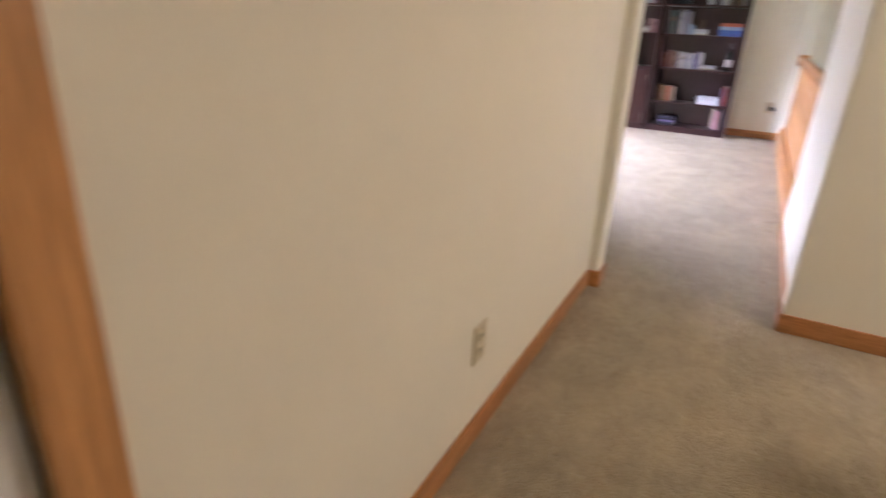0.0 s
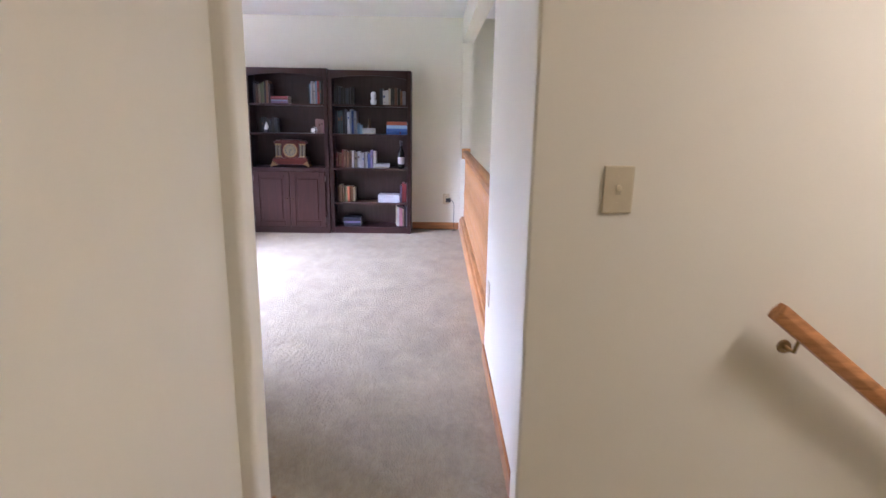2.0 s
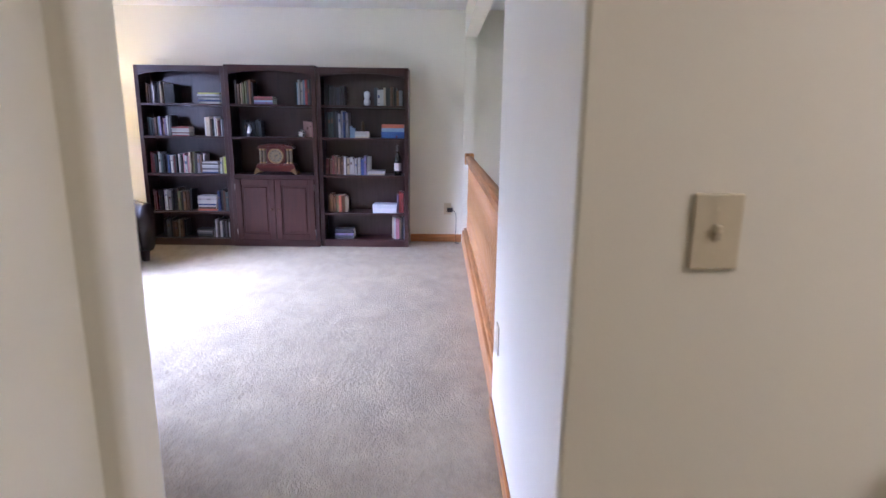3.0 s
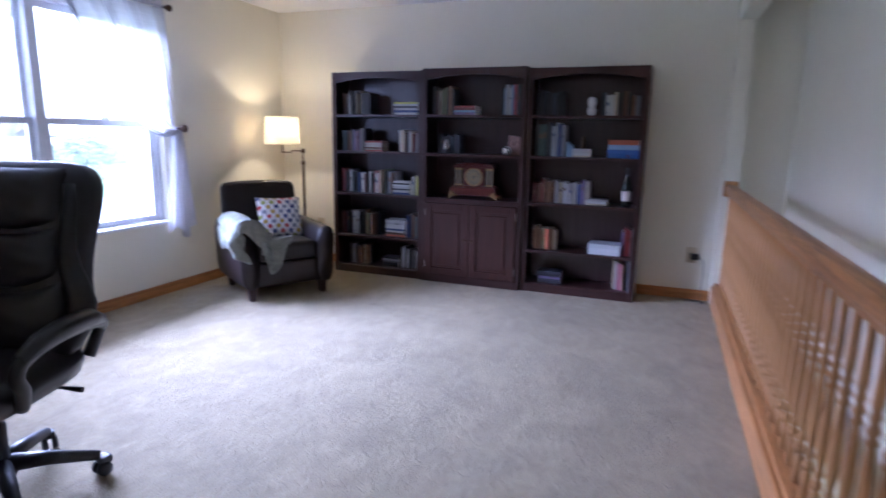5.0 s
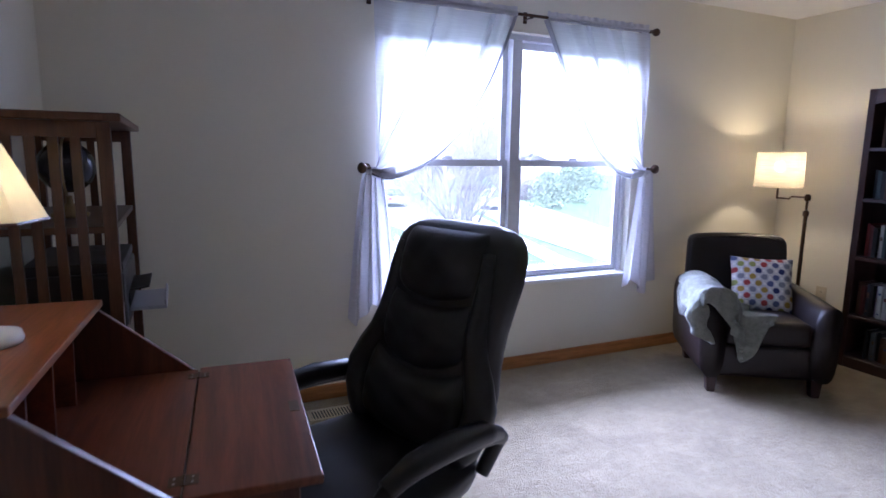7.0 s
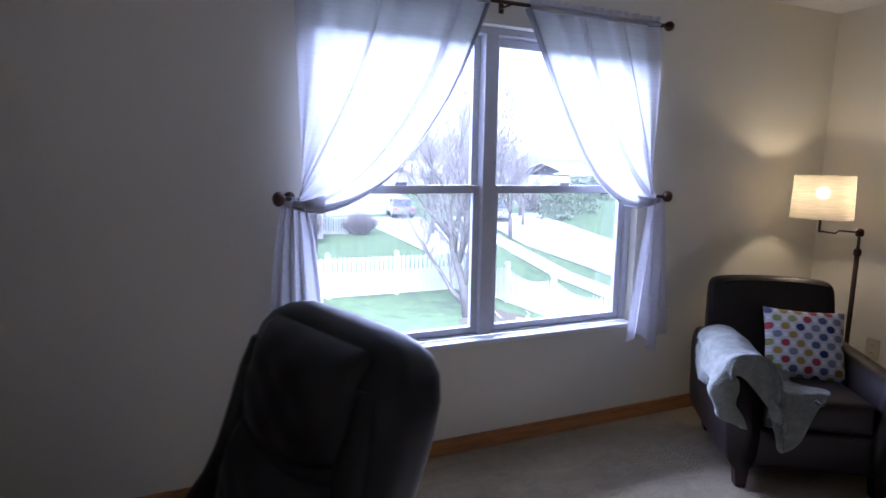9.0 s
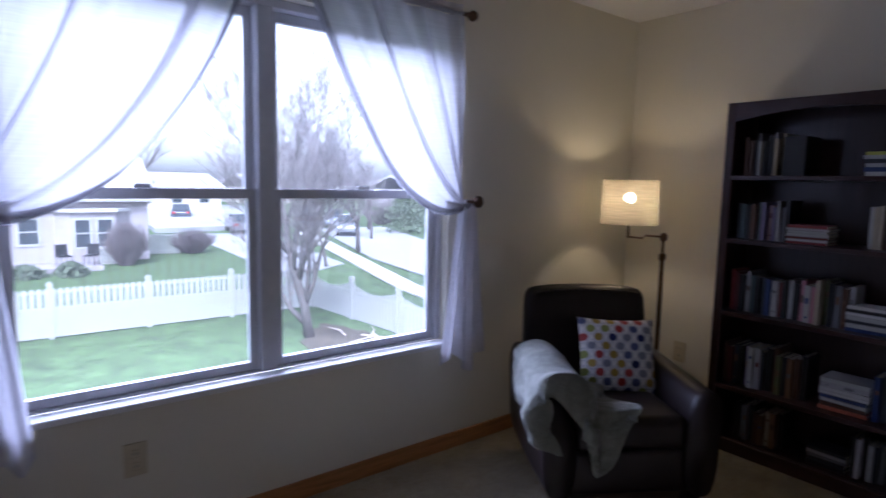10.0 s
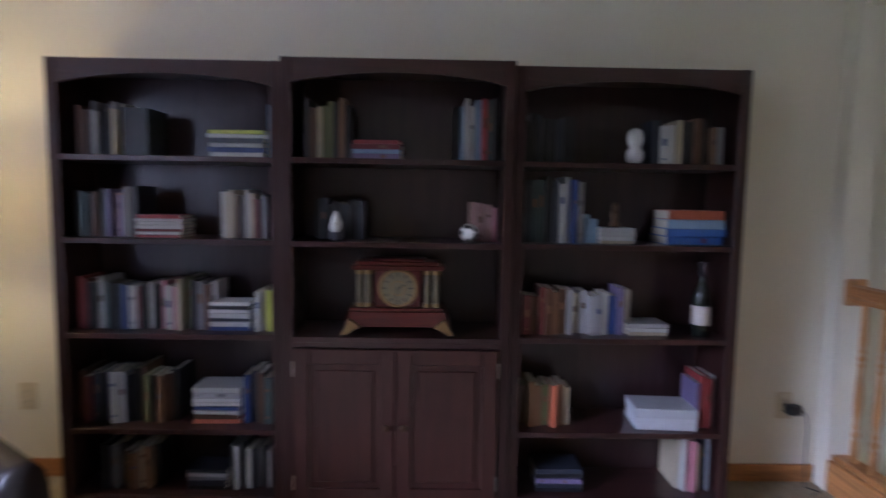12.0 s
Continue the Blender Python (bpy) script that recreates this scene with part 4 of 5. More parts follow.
for ang, ln in ((-60, 0.03), (165, 0.044)):
    part("pointer", boxes((-0.0018, -0.006, 0.0058, 0.0018, ln, 0.0068)), BLACKPL, dial).matrix_basis = pose(0, 0, 0, 0, 0, ang)

# right bookcase
X = 2.635
upright(X + 0.01, 4, "kkdkkdkk", 0.195, 0.026, inset=0.08)
ornament("white_owl_ornament", "white rounded two-ball ceramic ornament", "ornament", [(0.022, 0), (0.034, 0.02), (0.035, 0.045), (0.022, 0.066), (0.028, 0.08), (0.033, 0.105), (0.028, 0.13), (0.012, 0.142)], X + 0.455, 4, plain("grey_white_glaze", (0.50, 0.50, 0.52), 0.4))
upright(X + 0.525, 4, "dwwckknkNg", 0.175, 0.026, lean_last=0)
upright(X + 0.015, 3, "dttkdwwbl", 0.265, 0.025)
upright(X + 0.265, 3, "ss", 0.115, 0.028)
zt = stack(X + 0.325, 3, 0.145, "cwwl", 0.016)
fig = tagged(part("figurine", lathe([(0.022, 0), (0.024, 0.012), (0.012, 0.03), (0.020, 0.05), (0.016, 0.066), (0.010, 0.072), (0.015, 0.086), (0.010, 0.10), (0.002, 0.104)], 12), BRONZE, smooth=True), "small dark bronze figurine on a pile of books", "figurine")
fig.matrix_world = pose(X + 0.40, -0.20, zt)
stack(X + 0.595, 3, 0.245, "BBso", 0.037)
upright(X + 0.015, 2, "rnrnNnlclllwbvw", 0.185, 0.027)
stack(X + 0.455, 2, 0.175, "cwl", 0.017)
bt = holder("wine_bottle", "dark glass wine bottle with a pale label", "bottle", pose(X + 0.765, -0.245, SHELVES[2] + 0.0006))
part("glass_body", lathe([(0.034, 0), (0.037, 0.006), (0.037, 0.17), (0.030, 0.20), (0.015, 0.225), (0.0135, 0.29), (0.016, 0.293), (0.016, 0.308)], 18), plain("dark_bottle_glass", (0.010, 0.012, 0.010), 0.08), bt, smooth=True)
part("bottle_label", lathe([(0.0376, 0.05), (0.0376, 0.13)], 18, cap=False), plain("pale_label", (0.55, 0.50, 0.48), 0.6), bt, "pale paper label")
part("foil", lathe([(0.0145, 0.25), (0.0142, 0.289), (0.0168, 0.292), (0.0168, 0.309)], 16), plain("dark_foil", (0.06, 0.05, 0.06), 0.3, 0.6), bt, "dark foil neck")
upright(X + 0.02, 1, "nNNeoNc", 0.185, 0.028)
bx = holder("white_box", "white cardboard box with a grey lid", "box", pose(X + 0.50, -0.28, SHELVES[1] + 0.0006, 0, 0, -4))
part("box_base", boxes((0, 0, 0, 0.25, 0.17, 0.075), bevel=0.003), plain("white_card", (0.46, 0.47, 0.50), 0.6), bx)
part("lid", boxes((-0.003, -0.003, 0.05, 0.253, 0.173, 0.09), bevel=0.004), plain("grey_white_card", (0.41, 0.42, 0.45), 0.6), bx)
upright(X + 0.752, 1, "vRRl", 0.215, 0.025)
stack(X + 0.085, 0, 0.21, "kdvkd", 0.018)
upright(X + 0.70, 0, "cwppcdg", 0.235, 0.021)

# ---- armchair with its cushion and throw ----
arm = holder("armchair", "dark brown leather club armchair in the corner", "armchair", pose(0.66, -1.10, 0, 0, 0, 57))
part("seat_base", boxes((-0.30, -0.34, 0.10, 0.30, 0.30, 0.30), bevel=0.03, seg=3), LEATHERB, arm, smooth=True)
cush = bmesh.new()
add_box(cush, -0.235, -0.365, 0.30, 0.235, 0.20, 0.445, 0.045, 4)
part("seat_cushion", cush, LEATHERB, arm, smooth=True)


def arm_rest(s):
    def f(u, v):
        y = -0.37 + 0.70 * u
        t = v * math.pi * 2
        rise = 0.545 + 0.035 * u
        w = 0.066 + 0.012 * math.sin(math.pi * u)
        c, q = math.cos(t), math.sin(t)
        r = (abs(c) ** 3.2 + abs(q) ** 3.2) ** (-1 / 3.2)
        mid, hh = (rise + 0.10) / 2, (rise - 0.10) / 2
        x = 0.305 + w * r * c + (0.02 * q if q > 0 else 0)
        return s * x, y, mid + hh * r * q
    bm = sheet(f, 14, 28)
    for row in (0, 14):
        ring = [v for v in bm.verts if abs(v.co.y - (-0.37 + 0.70 * row / 14)) < 1e-5]
        ring.sort(key=lambda v: math.atan2(v.co.z - 0.33, abs(v.co.x) - 0.305))
        bm.faces.new(ring)
    bmesh.ops.remove_doubles(bm, verts=bm.verts, dist=0.0005)
    bmesh.ops.recalc_face_normals(bm, faces=bm.faces)
    return part("armrest", bm, LEATHERB, arm, smooth=True)


arm_rest(-1)
arm_rest(1)


rows_ = [(0.22, 0.330, 0.080), (0.45, 0.326, 0.078), (0.65, 0.320, 0.072), (0.76, 0.316, 0.068), (0.815, 0.313, 0.064), (0.840, 0.306, 0.057), (0.856, 0.292, 0.045), (0.863, 0.27, 0.028), (0.865, 0.24, 0.010)]
bm = loft([(0, 0.235 + 0.09 * (z - 0.22) / 0.655, z, a_, b_) for z, a_, b_ in rows_], 48, 4.0)
for v in bm.verts:
    bow = max(0.0, 1 - (v.co.x / 0.335) ** 2)
    v.co.y += 0.03 * bow
    v.co.z += 0.016 * bow * max(0.0, (v.co.z - 0.5) / 0.36)
part("backrest", bm, LEATHERB, arm, smooth=True)
part("back_seam", tube([(0.262 * math.cos(math.pi * k / 20), 0.262 + 0.03 * math.sin(math.pi * k / 20), 0.848 + 0.014 * math.sin(math.pi * k / 20)) for k in range(21)], 0.004, 6), LEATHERB, arm, "stitched piping")
for x, y in ((-0.29, -0.31), (0.29, -0.31), (-0.27, 0.28), (0.27, 0.28)):
    part("leg", prism([(x - 0.032, 0.105), (x + 0.032, 0.105), (x + 0.022, 0.0), (x - 0.022, 0.0)], "y", y - 0.03, y + 0.03, 0.003), MAHOG, arm, "tapered dark wooden leg")

pil = tagged(new("throw_pillow"), "square white cushion printed with coloured medallions", "cushion")


def puff(side):
    def f(u, v):
        a, b = 2 * u - 1, 2 * v - 1
        e = max(0.0, (1 - a ** 4) * (1 - b ** 4))
        pull = 1 - 0.06 * (1 - a * a) * abs(b) ** 3
        pull2 = 1 - 0.06 * (1 - b * b) * abs(a) ** 3
        return 0.215 * a * pull2, side * 0.075 * e ** 0.55, 0.215 * b * pull
    return f


bm = sheet(puff(-1), 22, 22)
sheet(puff(1), 22, 22, bm)
bmesh.ops.remove_doubles(bm, verts=bm.verts, dist=0.001)
bmesh.ops.recalc_face_normals(bm, faces=bm.faces)
body = part("cushion_cover", bm, COTTON, pil, smooth=True)
pil.matrix_world = arm.matrix_world @ pose(0.085, 0.055, 0.580, -24, 1, -6) @ Matrix.Diagonal((0.87, 0.9, 0.87, 1))

throw = holder("throw_blanket", "cream fleece throw draped over the armchair's arm", "blanket", arm.matrix_world @ pose(0, 0, 0))


def drape(u, v):
    """u runs from the outer hem over the arm to the seat, v from the back to the front and down over its end."""
    w = 0.020 * math.sin(6 * v + 3 * u) + 0.012 * math.sin(13 * v + 1.3 + 5 * u) + 0.018 * noise.noise((u * 5, v * 5, 2.0)) + 0.014 * noise.noise((u * 9, v * 6, 5.0)) + 0.004 * noise.noise((u * 15, v * 12, 9.0))
    run = min(v / 0.72, 1.0)
    over = max(0.0, (v - 0.72) / 0.28)
    y = 0.09 - 0.465 * run
    if u < 0.36:
        k = u / 0.36
        low = 0.35 + 0.05 * math.sin(3 * v + 0.3)
        x, z = -0.415 - 0.022 * math.sin(math.pi * k) + w * 1.2 * (1 - 0.6 * k), low + (0.575 - low) * k
        y -= 0.03 * (1 - k)
    elif u < 0.60:
        k = (u - 0.36) / 0.24
        a = math.pi * (1 - k)
        x, z = -0.308 + 0.110 * math.cos(a), 0.575 + 0.075 * math.sin(a) + 0.6 * w * math.sin(a)
    else:
        k = (u - 0.60) / 0.40
        s = min(1.0, k / 0.4)
        s = s * s * (3 - 2 * s)
        x = -0.198 + 0.02 * s + max(0.0, k - 0.3) * 0.26 + w
        z = 0.575 - 0.098 * s + 0.6 * w * s
    hang = 0.25 * math.exp(-((u - 0.69) / 0.25) ** 4) + 0.02
    z -= hang * over
    y -= 0.022 * math.sin(math.pi * min(1.0, over * 0.8)) + 0.012 * over
    x += (0.04 * (0.66 - u) / 0.3) * over + 0.6 * w * over
    return x, y + 0.5 * w * over, z


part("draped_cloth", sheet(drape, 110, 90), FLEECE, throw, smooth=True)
for ob in throw.children:
    md = ob.modifiers.new("thickness", "SOLIDIFY")
    md.thickness, md.offset = 0.034, 1.0

# ---- floor lamp ----
fl = holder("floor_lamp", "bronze swing-arm floor lamp with a lit linen drum shade", "floor lamp")
part("base", lathe([(0.13, 0.001), (0.13, 0.012), (0.10, 0.022), (0.03, 0.03), (0.012, 0.05)], 28, (0.55, -0.47, 0)), BRONZE, fl, smooth=True)
part("pole", tube([(0.55, -0.47, 0.04), (0.55, -0.47, 1.02)], 0.012, 12), BRONZE, fl, smooth=True)
part("upper_pole", tube([(0.55, -0.47, 1.02), (0.55, -0.47, 1.125)], 0.008, 10), BRONZE, fl, smooth=True)
part("collar", lathe([(0.017, 1.0), (0.019, 1.01), (0.019, 1.03), (0.010, 1.04)], 14, (0.55, -0.47, 0)), BRONZE, fl)
part("joint", lathe([(0.014, 1.105), (0.020, 1.112), (0.020, 1.138), (0.010, 1.15)], 14, (0.55, -0.47, 0)), BRONZE, fl)
part("swing_arm", tube([(0.55, -0.47, 1.128), (0.45, -0.49, 1.128), (0.44, -0.50, 1.112), (0.335, -0.48, 1.112)], 0.006, 8), BRONZE, fl)
part("stem", tube([(0.335, -0.48, 1.105), (0.335, -0.48, 1.27)], 0.007, 8), BRONZE, fl)
shade = part("shade", lathe([(0.158, 1.187), (0.150, 1.43)], 44, (0.335, -0.48, 0), cap=False), SHADE, fl, "linen drum shade", True)
part("shade_rim", lathe([(0.1585, 1.185), (0.1595, 1.188), (0.1585, 1.192)], 44, (0.335, -0.48, 0), cap=False), SHADE, shade)
part("shade_rim", lathe([(0.1505, 1.425), (0.1515, 1.429), (0.1505, 1.432)], 44, (0.335, -0.48, 0), cap=False), SHADE, shade)
bm = bmesh.new()
bmesh.ops.create_uvsphere(bm, u_segments=16, v_segments=10, radius=0.030, matrix=Matrix.Translation((0.335, -0.48, 1.332)))
part("bulb", bm, BULB, fl, "glowing bulb", True)

# ---- office chair ----
oc = holder("office_chair", "black leather high-backed office chair on five castors", "office chair", pose(1.550, -3.842, 0, 0, 0, 19))
hub = part("hub", lathe([(0.045, 0.075), (0.048, 0.10), (0.04, 0.13), (0.032, 0.14)], 18), BLACKPL, oc)
part("gas_lift", lathe([(0.030, 0.13), (0.030, 0.27), (0.018, 0.275), (0.018, 0.40)], 16), BLACKPL, oc, smooth=True)
for k in range(5):
    a = radians(72 * k + 28)
    c, s = math.cos(a), math.sin(a)
    part("foot_arm", tube([(0.03 * c, 0.03 * s, 0.115), (0.14 * c, 0.14 * s, 0.108), (0.30 * c, 0.30 * s, 0.078)], [0.032, 0.027, 0.018], 10), BLACKPL, oc, smooth=True)
    cs = part("castor", boxes((-0.02, -0.022, 0.045, 0.025, 0.022, 0.075), bevel=0.008, seg=2), BLACKPL, oc)
    cs.matrix_basis = pose(0.31 * c, 0.31 * s, 0, 0, 0, 72 * k + 63)
    for sd in (-0.017, 0.017):
        part("wheel", lathe([(0.012, -0.010), (0.026, -0.009), (0.028, 0), (0.026, 0.009), (0.012, 0.010)], 16), BLACKPL, cs, smooth=True).matrix_basis = pose(-0.008, sd, 0.0285, 90, 0, 0)
part("tilt_box", boxes((-0.09, -0.14, 0.39, 0.09, 0.12, 0.435), bevel=0.01, seg=2), BLACKPL, oc)
part("tilt_lever", tube([(0.09, 0.0, 0.41), (0.24, 0.02, 0.405), (0.31, 0.02, 0.40)], [0.006, 0.006, 0.011], 8), BLACKPL, oc)
sections = [(0, -0.09, 0.415, 0.235, 0.27), (0, -0.095, 0.43, 0.268, 0.31), (0, -0.095, 0.47, 0.282, 0.325), (0, -0.095, 0.505, 0.27, 0.31), (0, -0.09, 0.525, 0.225, 0.26), (0, -0.09, 0.530, 0.1, 0.12)]
part("seat", loft(sections, 40, 3.4), LEATHER, oc, "padded seat", True)
part("seat_roll", tube([(-0.23, -0.355, 0.465), (-0.12, -0.39, 0.47), (0, -0.40, 0.472), (0.12, -0.39, 0.47), (0.23, -0.355, 0.465)], [0.030, 0.045, 0.048, 0.045, 0.030], 14), LEATHER, oc, "rolled front edge", True)


def ybk(z):
    return 0.120 + 0.295 * (z - 0.48)


BACK = [(0.46, 0.200, 0.055), (0.50, 0.235, 0.072), (0.56, 0.254, 0.080), (0.62, 0.260, 0.083), (0.68, 0.260, 0.083), (0.74, 0.250, 0.081), (0.80, 0.246, 0.079), (0.86, 0.248, 0.078), (0.92, 0.255, 0.078), (1.00, 0.266, 0.078), (1.07, 0.264, 0.075), (1.11, 0.252, 0.068), (1.135, 0.232, 0.056), (1.153, 0.198, 0.038), (1.163, 0.150, 0.020), (1.166, 0.09, 0.010)]
WING = [(0.50, 0.200, 0.030), (0.56, 0.248, 0.040), (0.62, 0.274, 0.047), (0.68, 0.276, 0.047), (0.74, 0.252, 0.043), (0.80, 0.220, 0.037), (0.87, 0.202, 0.032), (0.95, 0.200, 0.028), (1.03, 0.200, 0.025), (1.09, 0.190, 0.020)]
part("backrest", loft([(0, ybk(z), z, a_, b_) for z, a_, b_ in BACK], 44, 3.6), LEATHER, oc, "tall padded backrest", True)


def pad(z0, z1, half, bulge, sag0, sag1):
    """A stuffed cushion of the backrest; its lower and upper seams sag in the middle."""
    def f(u, v):
        a, b = 2 * u - 1, 2 * v - 1
        z = z0 + (z1 - z0) * v - (1 - a * a) * (sag0 * (1 - v) + sag1 * v)
        e = max(0.0, (1 - a ** 4) * (1 - b ** 4)) ** 0.5
        crease = 0.003 * math.sin(9 * a + 4 * b) * math.sin(7 * b + 2) * e
        return half * a * (1 - 0.05 * b * b), ybk(z) - 0.056 - bulge * e + crease, z
    return sheet(f, 24, 18)


part("head_pad", pad(0.960, 1.145, 0.178, 0.056, 0.035, 0.0), LEATHER, oc, "padded headrest", True)
part("back_pad", pad(0.775, 0.957, 0.190, 0.060, 0.050, 0.035), LEATHER, oc, smooth=True)
part("lumbar_pad", pad(0.545, 0.772, 0.225, 0.066, 0.020, 0.050), LEATHER, oc, smooth=True)
for s in (-1, 1):
    part("side_bolster", tube([(s * w, ybk(z) - 0.062, z) for z, w, r in WING], [r for z, w, r in WING], 14), LEATHER, oc, "stuffed side wing", True)
    loop = [(s * 0.27, -0.20, 0.44), (s * 0.315, -0.245, 0.52), (s * 0.325, -0.275, 0.57), (s * 0.325, -0.235, 0.612), (s * 0.325, -0.10, 0.632), (s * 0.32, 0.08, 0.622), (s * 0.305, 0.17, 0.595), (s * 0.275, 0.195, 0.56), (s * 0.255, 0.15, 0.47)]
    pts = []
    for i in range(len(loop) - 1):
        p0, p1, p2, p3 = loop[max(i - 1, 0)], loop[i], loop[i + 1], loop[min(i + 2, len(loop) - 1)]
        for k in range(4):
            t = k / 4
            pts.append(tuple(0.5 * (2 * b1 + (c1 - a1) * t + (2 * a1 - 5 * b1 + 4 * c1 - d1) * t * t + (3 * b1 - a1 - 3 * c1 + d1) * t ** 3) for a1, b1, c1, d1 in zip(p0, p1, p2, p3)))
    pts.append(loop[-1])
    part("arm_loop", tube(pts, 0.022, 10), BLACKPL, oc, "curved plastic arm", True)
    part("arm_pad", tube([(s * 0.325, -0.255, 0.617), (s * 0.326, -0.17, 0.642), (s * 0.325, -0.04, 0.652), (s * 0.322, 0.08, 0.642), (s * 0.312, 0.155, 0.612)], [0.022, 0.033, 0.036, 0.033, 0.022], 14), LEATHER, oc, "padded leather armrest", True)

# ---- slant-front desk ----
D0, D1 = 1.345, 2.042
DF, DT, DB = -4.37, -4.615, SY + 0.052
dk = holder("writing_desk", "cherry slant-front writing desk with its lid let down", "desk", pose(1.70, -4.37, 0, 0, 0, -4.6) @ pose(-1.70, 4.37, 0))
side = [(DB, 0.0), (DB, 0.955), (DT, 0.955), (DF, 0.745), (DF, 0.0)]
for x in (D0, D1 - 0.02):
    part("side_panel", prism(side, "x", x, x + 0.02, 0.002), CHERRYZ, dk, "cherry side with shade in its dark colour")
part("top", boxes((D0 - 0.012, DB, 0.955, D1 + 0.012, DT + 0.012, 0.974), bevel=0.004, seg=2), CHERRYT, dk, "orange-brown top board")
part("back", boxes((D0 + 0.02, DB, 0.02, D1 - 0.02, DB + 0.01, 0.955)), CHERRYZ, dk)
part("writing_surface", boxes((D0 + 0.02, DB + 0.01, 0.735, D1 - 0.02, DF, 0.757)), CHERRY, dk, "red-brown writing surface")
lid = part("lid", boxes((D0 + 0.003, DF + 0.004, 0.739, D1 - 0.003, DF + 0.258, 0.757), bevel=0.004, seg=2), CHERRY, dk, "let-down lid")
for x in (D0 + 0.055, D1 - 0.085):
    hg = part("hinge", boxes((x, DF - 0.024, 0.7572, x + 0.036, DF + 0.030, 0.7588), bevel=0.0005), AGED, dk, "darkened brass hinge")
    part("hinge_pin", tube([(x - 0.002, DF + 0.003, 0.759), (x + 0.038, DF + 0.003, 0.759)], 0.0025, 6), AGED, hg)
    for hx in (x + 0.009, x + 0.027):
        for hy in (DF - 0.014, DF + 0.019):
            part("screw", lathe([(0.0028, 0.7586), (0.0022, 0.7596)], 8, (hx, hy, 0)), NICKEL, hg)
part("lid_lock", boxes((1.67, DF + 0.222, 0.7572, 1.73, DF + 0.245, 0.7585)), AGED, lid, "dark brass lock plate")
for x in (D0 + 0.03, D1 - 0.055):
    part("loper", boxes((x, DF - 0.25, 0.69, x + 0.025, DF + 0.215, 0.737), bevel=0.003), CHERRYZ, dk, "pull-out lid support")
for k, (z0, z1) in enumerate(((0.535, 0.685), (0.31, 0.525), (0.085, 0.30))):
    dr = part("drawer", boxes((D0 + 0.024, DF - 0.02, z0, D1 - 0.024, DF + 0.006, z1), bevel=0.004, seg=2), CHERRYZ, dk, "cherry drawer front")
    for x in (1.53, 1.89):
        part("drawer_pull", boxes((x - 0.04, DF + 0.006, (z0 + z1) / 2 - 0.02, x + 0.04, DF + 0.009, (z0 + z1) / 2 + 0.025)), BRASS, dr, "brass back plate")
        part("bail", tube([(x - 0.028, DF + 0.01, (z0 + z1) / 2 + 0.01), (x - 0.024, DF + 0.026, (z0 + z1) / 2 - 0.012), (x, DF + 0.028, (z0 + z1) / 2 - 0.018), (x + 0.024, DF + 0.026, (z0 + z1) / 2 - 0.012), (x + 0.028, DF + 0.01, (z0 + z1) / 2 + 0.01)], 0.003, 6), BRASS, dr)
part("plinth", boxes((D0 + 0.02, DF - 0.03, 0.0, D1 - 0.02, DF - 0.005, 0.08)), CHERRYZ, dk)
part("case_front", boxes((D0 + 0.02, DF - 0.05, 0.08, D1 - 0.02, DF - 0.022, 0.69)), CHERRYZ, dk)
part("pigeonhole_shelf", boxes((D0 + 0.02, DB + 0.01, 0.865, D1 - 0.02, -4.74, 0.873)), CHERRY, dk)
for x in (1.53, 1.705, 1.88):
    part("divider", prism([(DB + 0.011, 0.757), (DB + 0.011, 0.954), (-4.632, 0.954), (-4.638, 0.757)], "x", x - 0.004, x + 0.004), CHERRY, dk, "pigeonhole divider")
for x0, x1 in ((1.37, 1.52), (1.715, 1.87)):
    sd = part("small_drawer", boxes((x0, -4.77, 0.760, x1, -4.715, 0.822), bevel=0.002), CHERRY, dk)
    part("small_knob", lathe([(0.003, 0), (0.008, 0.006), (0.008, 0.010), (0.003, 0.014)], 10), BRASS, sd).matrix_basis = pose((x0 + x1) / 2, -4.715, 0.79, -90, 0, 0)
env = tagged(part("envelope", boxes((1.91, -4.715, 0.758, 1.985, -4.71, 0.845)), plain("orange_card", (0.45, 0.12, 0.04), 0.7)), "orange card standing in a desk pigeonhole", "card")

# lamp on the desk
tl = holder("table_lamp", "small table lamp with a white foot and parchment shade", "table lamp", pose(1.66, -4.745, 0.9745))
part("foot", lathe([(0.062, 0), (0.064, 0.008), (0.060, 0.022), (0.03, 0.030), (0.014, 0.04)], 28), WHITEPL, tl, "round white foot", True)
part("stem", lathe([(0.013, 0.035), (0.020, 0.07), (0.026, 0.11), (0.016, 0.16), (0.009, 0.19), (0.009, 0.29)], 18), WHITEPL, tl, smooth=True)
six = part("shade", lathe([(0.128, 0.255), (0.056, 0.415)], 6, cap=False), SHADEP, tl, "six-sided parchment shade")
six.matrix_basis = pose(0, 0, 0, 0, 0, 44.7)
for z, r in ((0.255, 0.129), (0.412, 0.058)):
    part("shade_binding", lathe([(r - 0.001, z - 0.003), (r + 0.001, z), (r - 0.001, z + 0.004)], 6, cap=False), CHERRYZ, six, "thin dark binding")
bm = bmesh.new()
bmesh.ops.create_uvsphere(bm, u_segments=14, v_segments=8, radius=0.026, matrix=Matrix.Translation((0, 0, 0.315)))
part("bulb", bm, BULBS, tl, "glowing bulb", True)

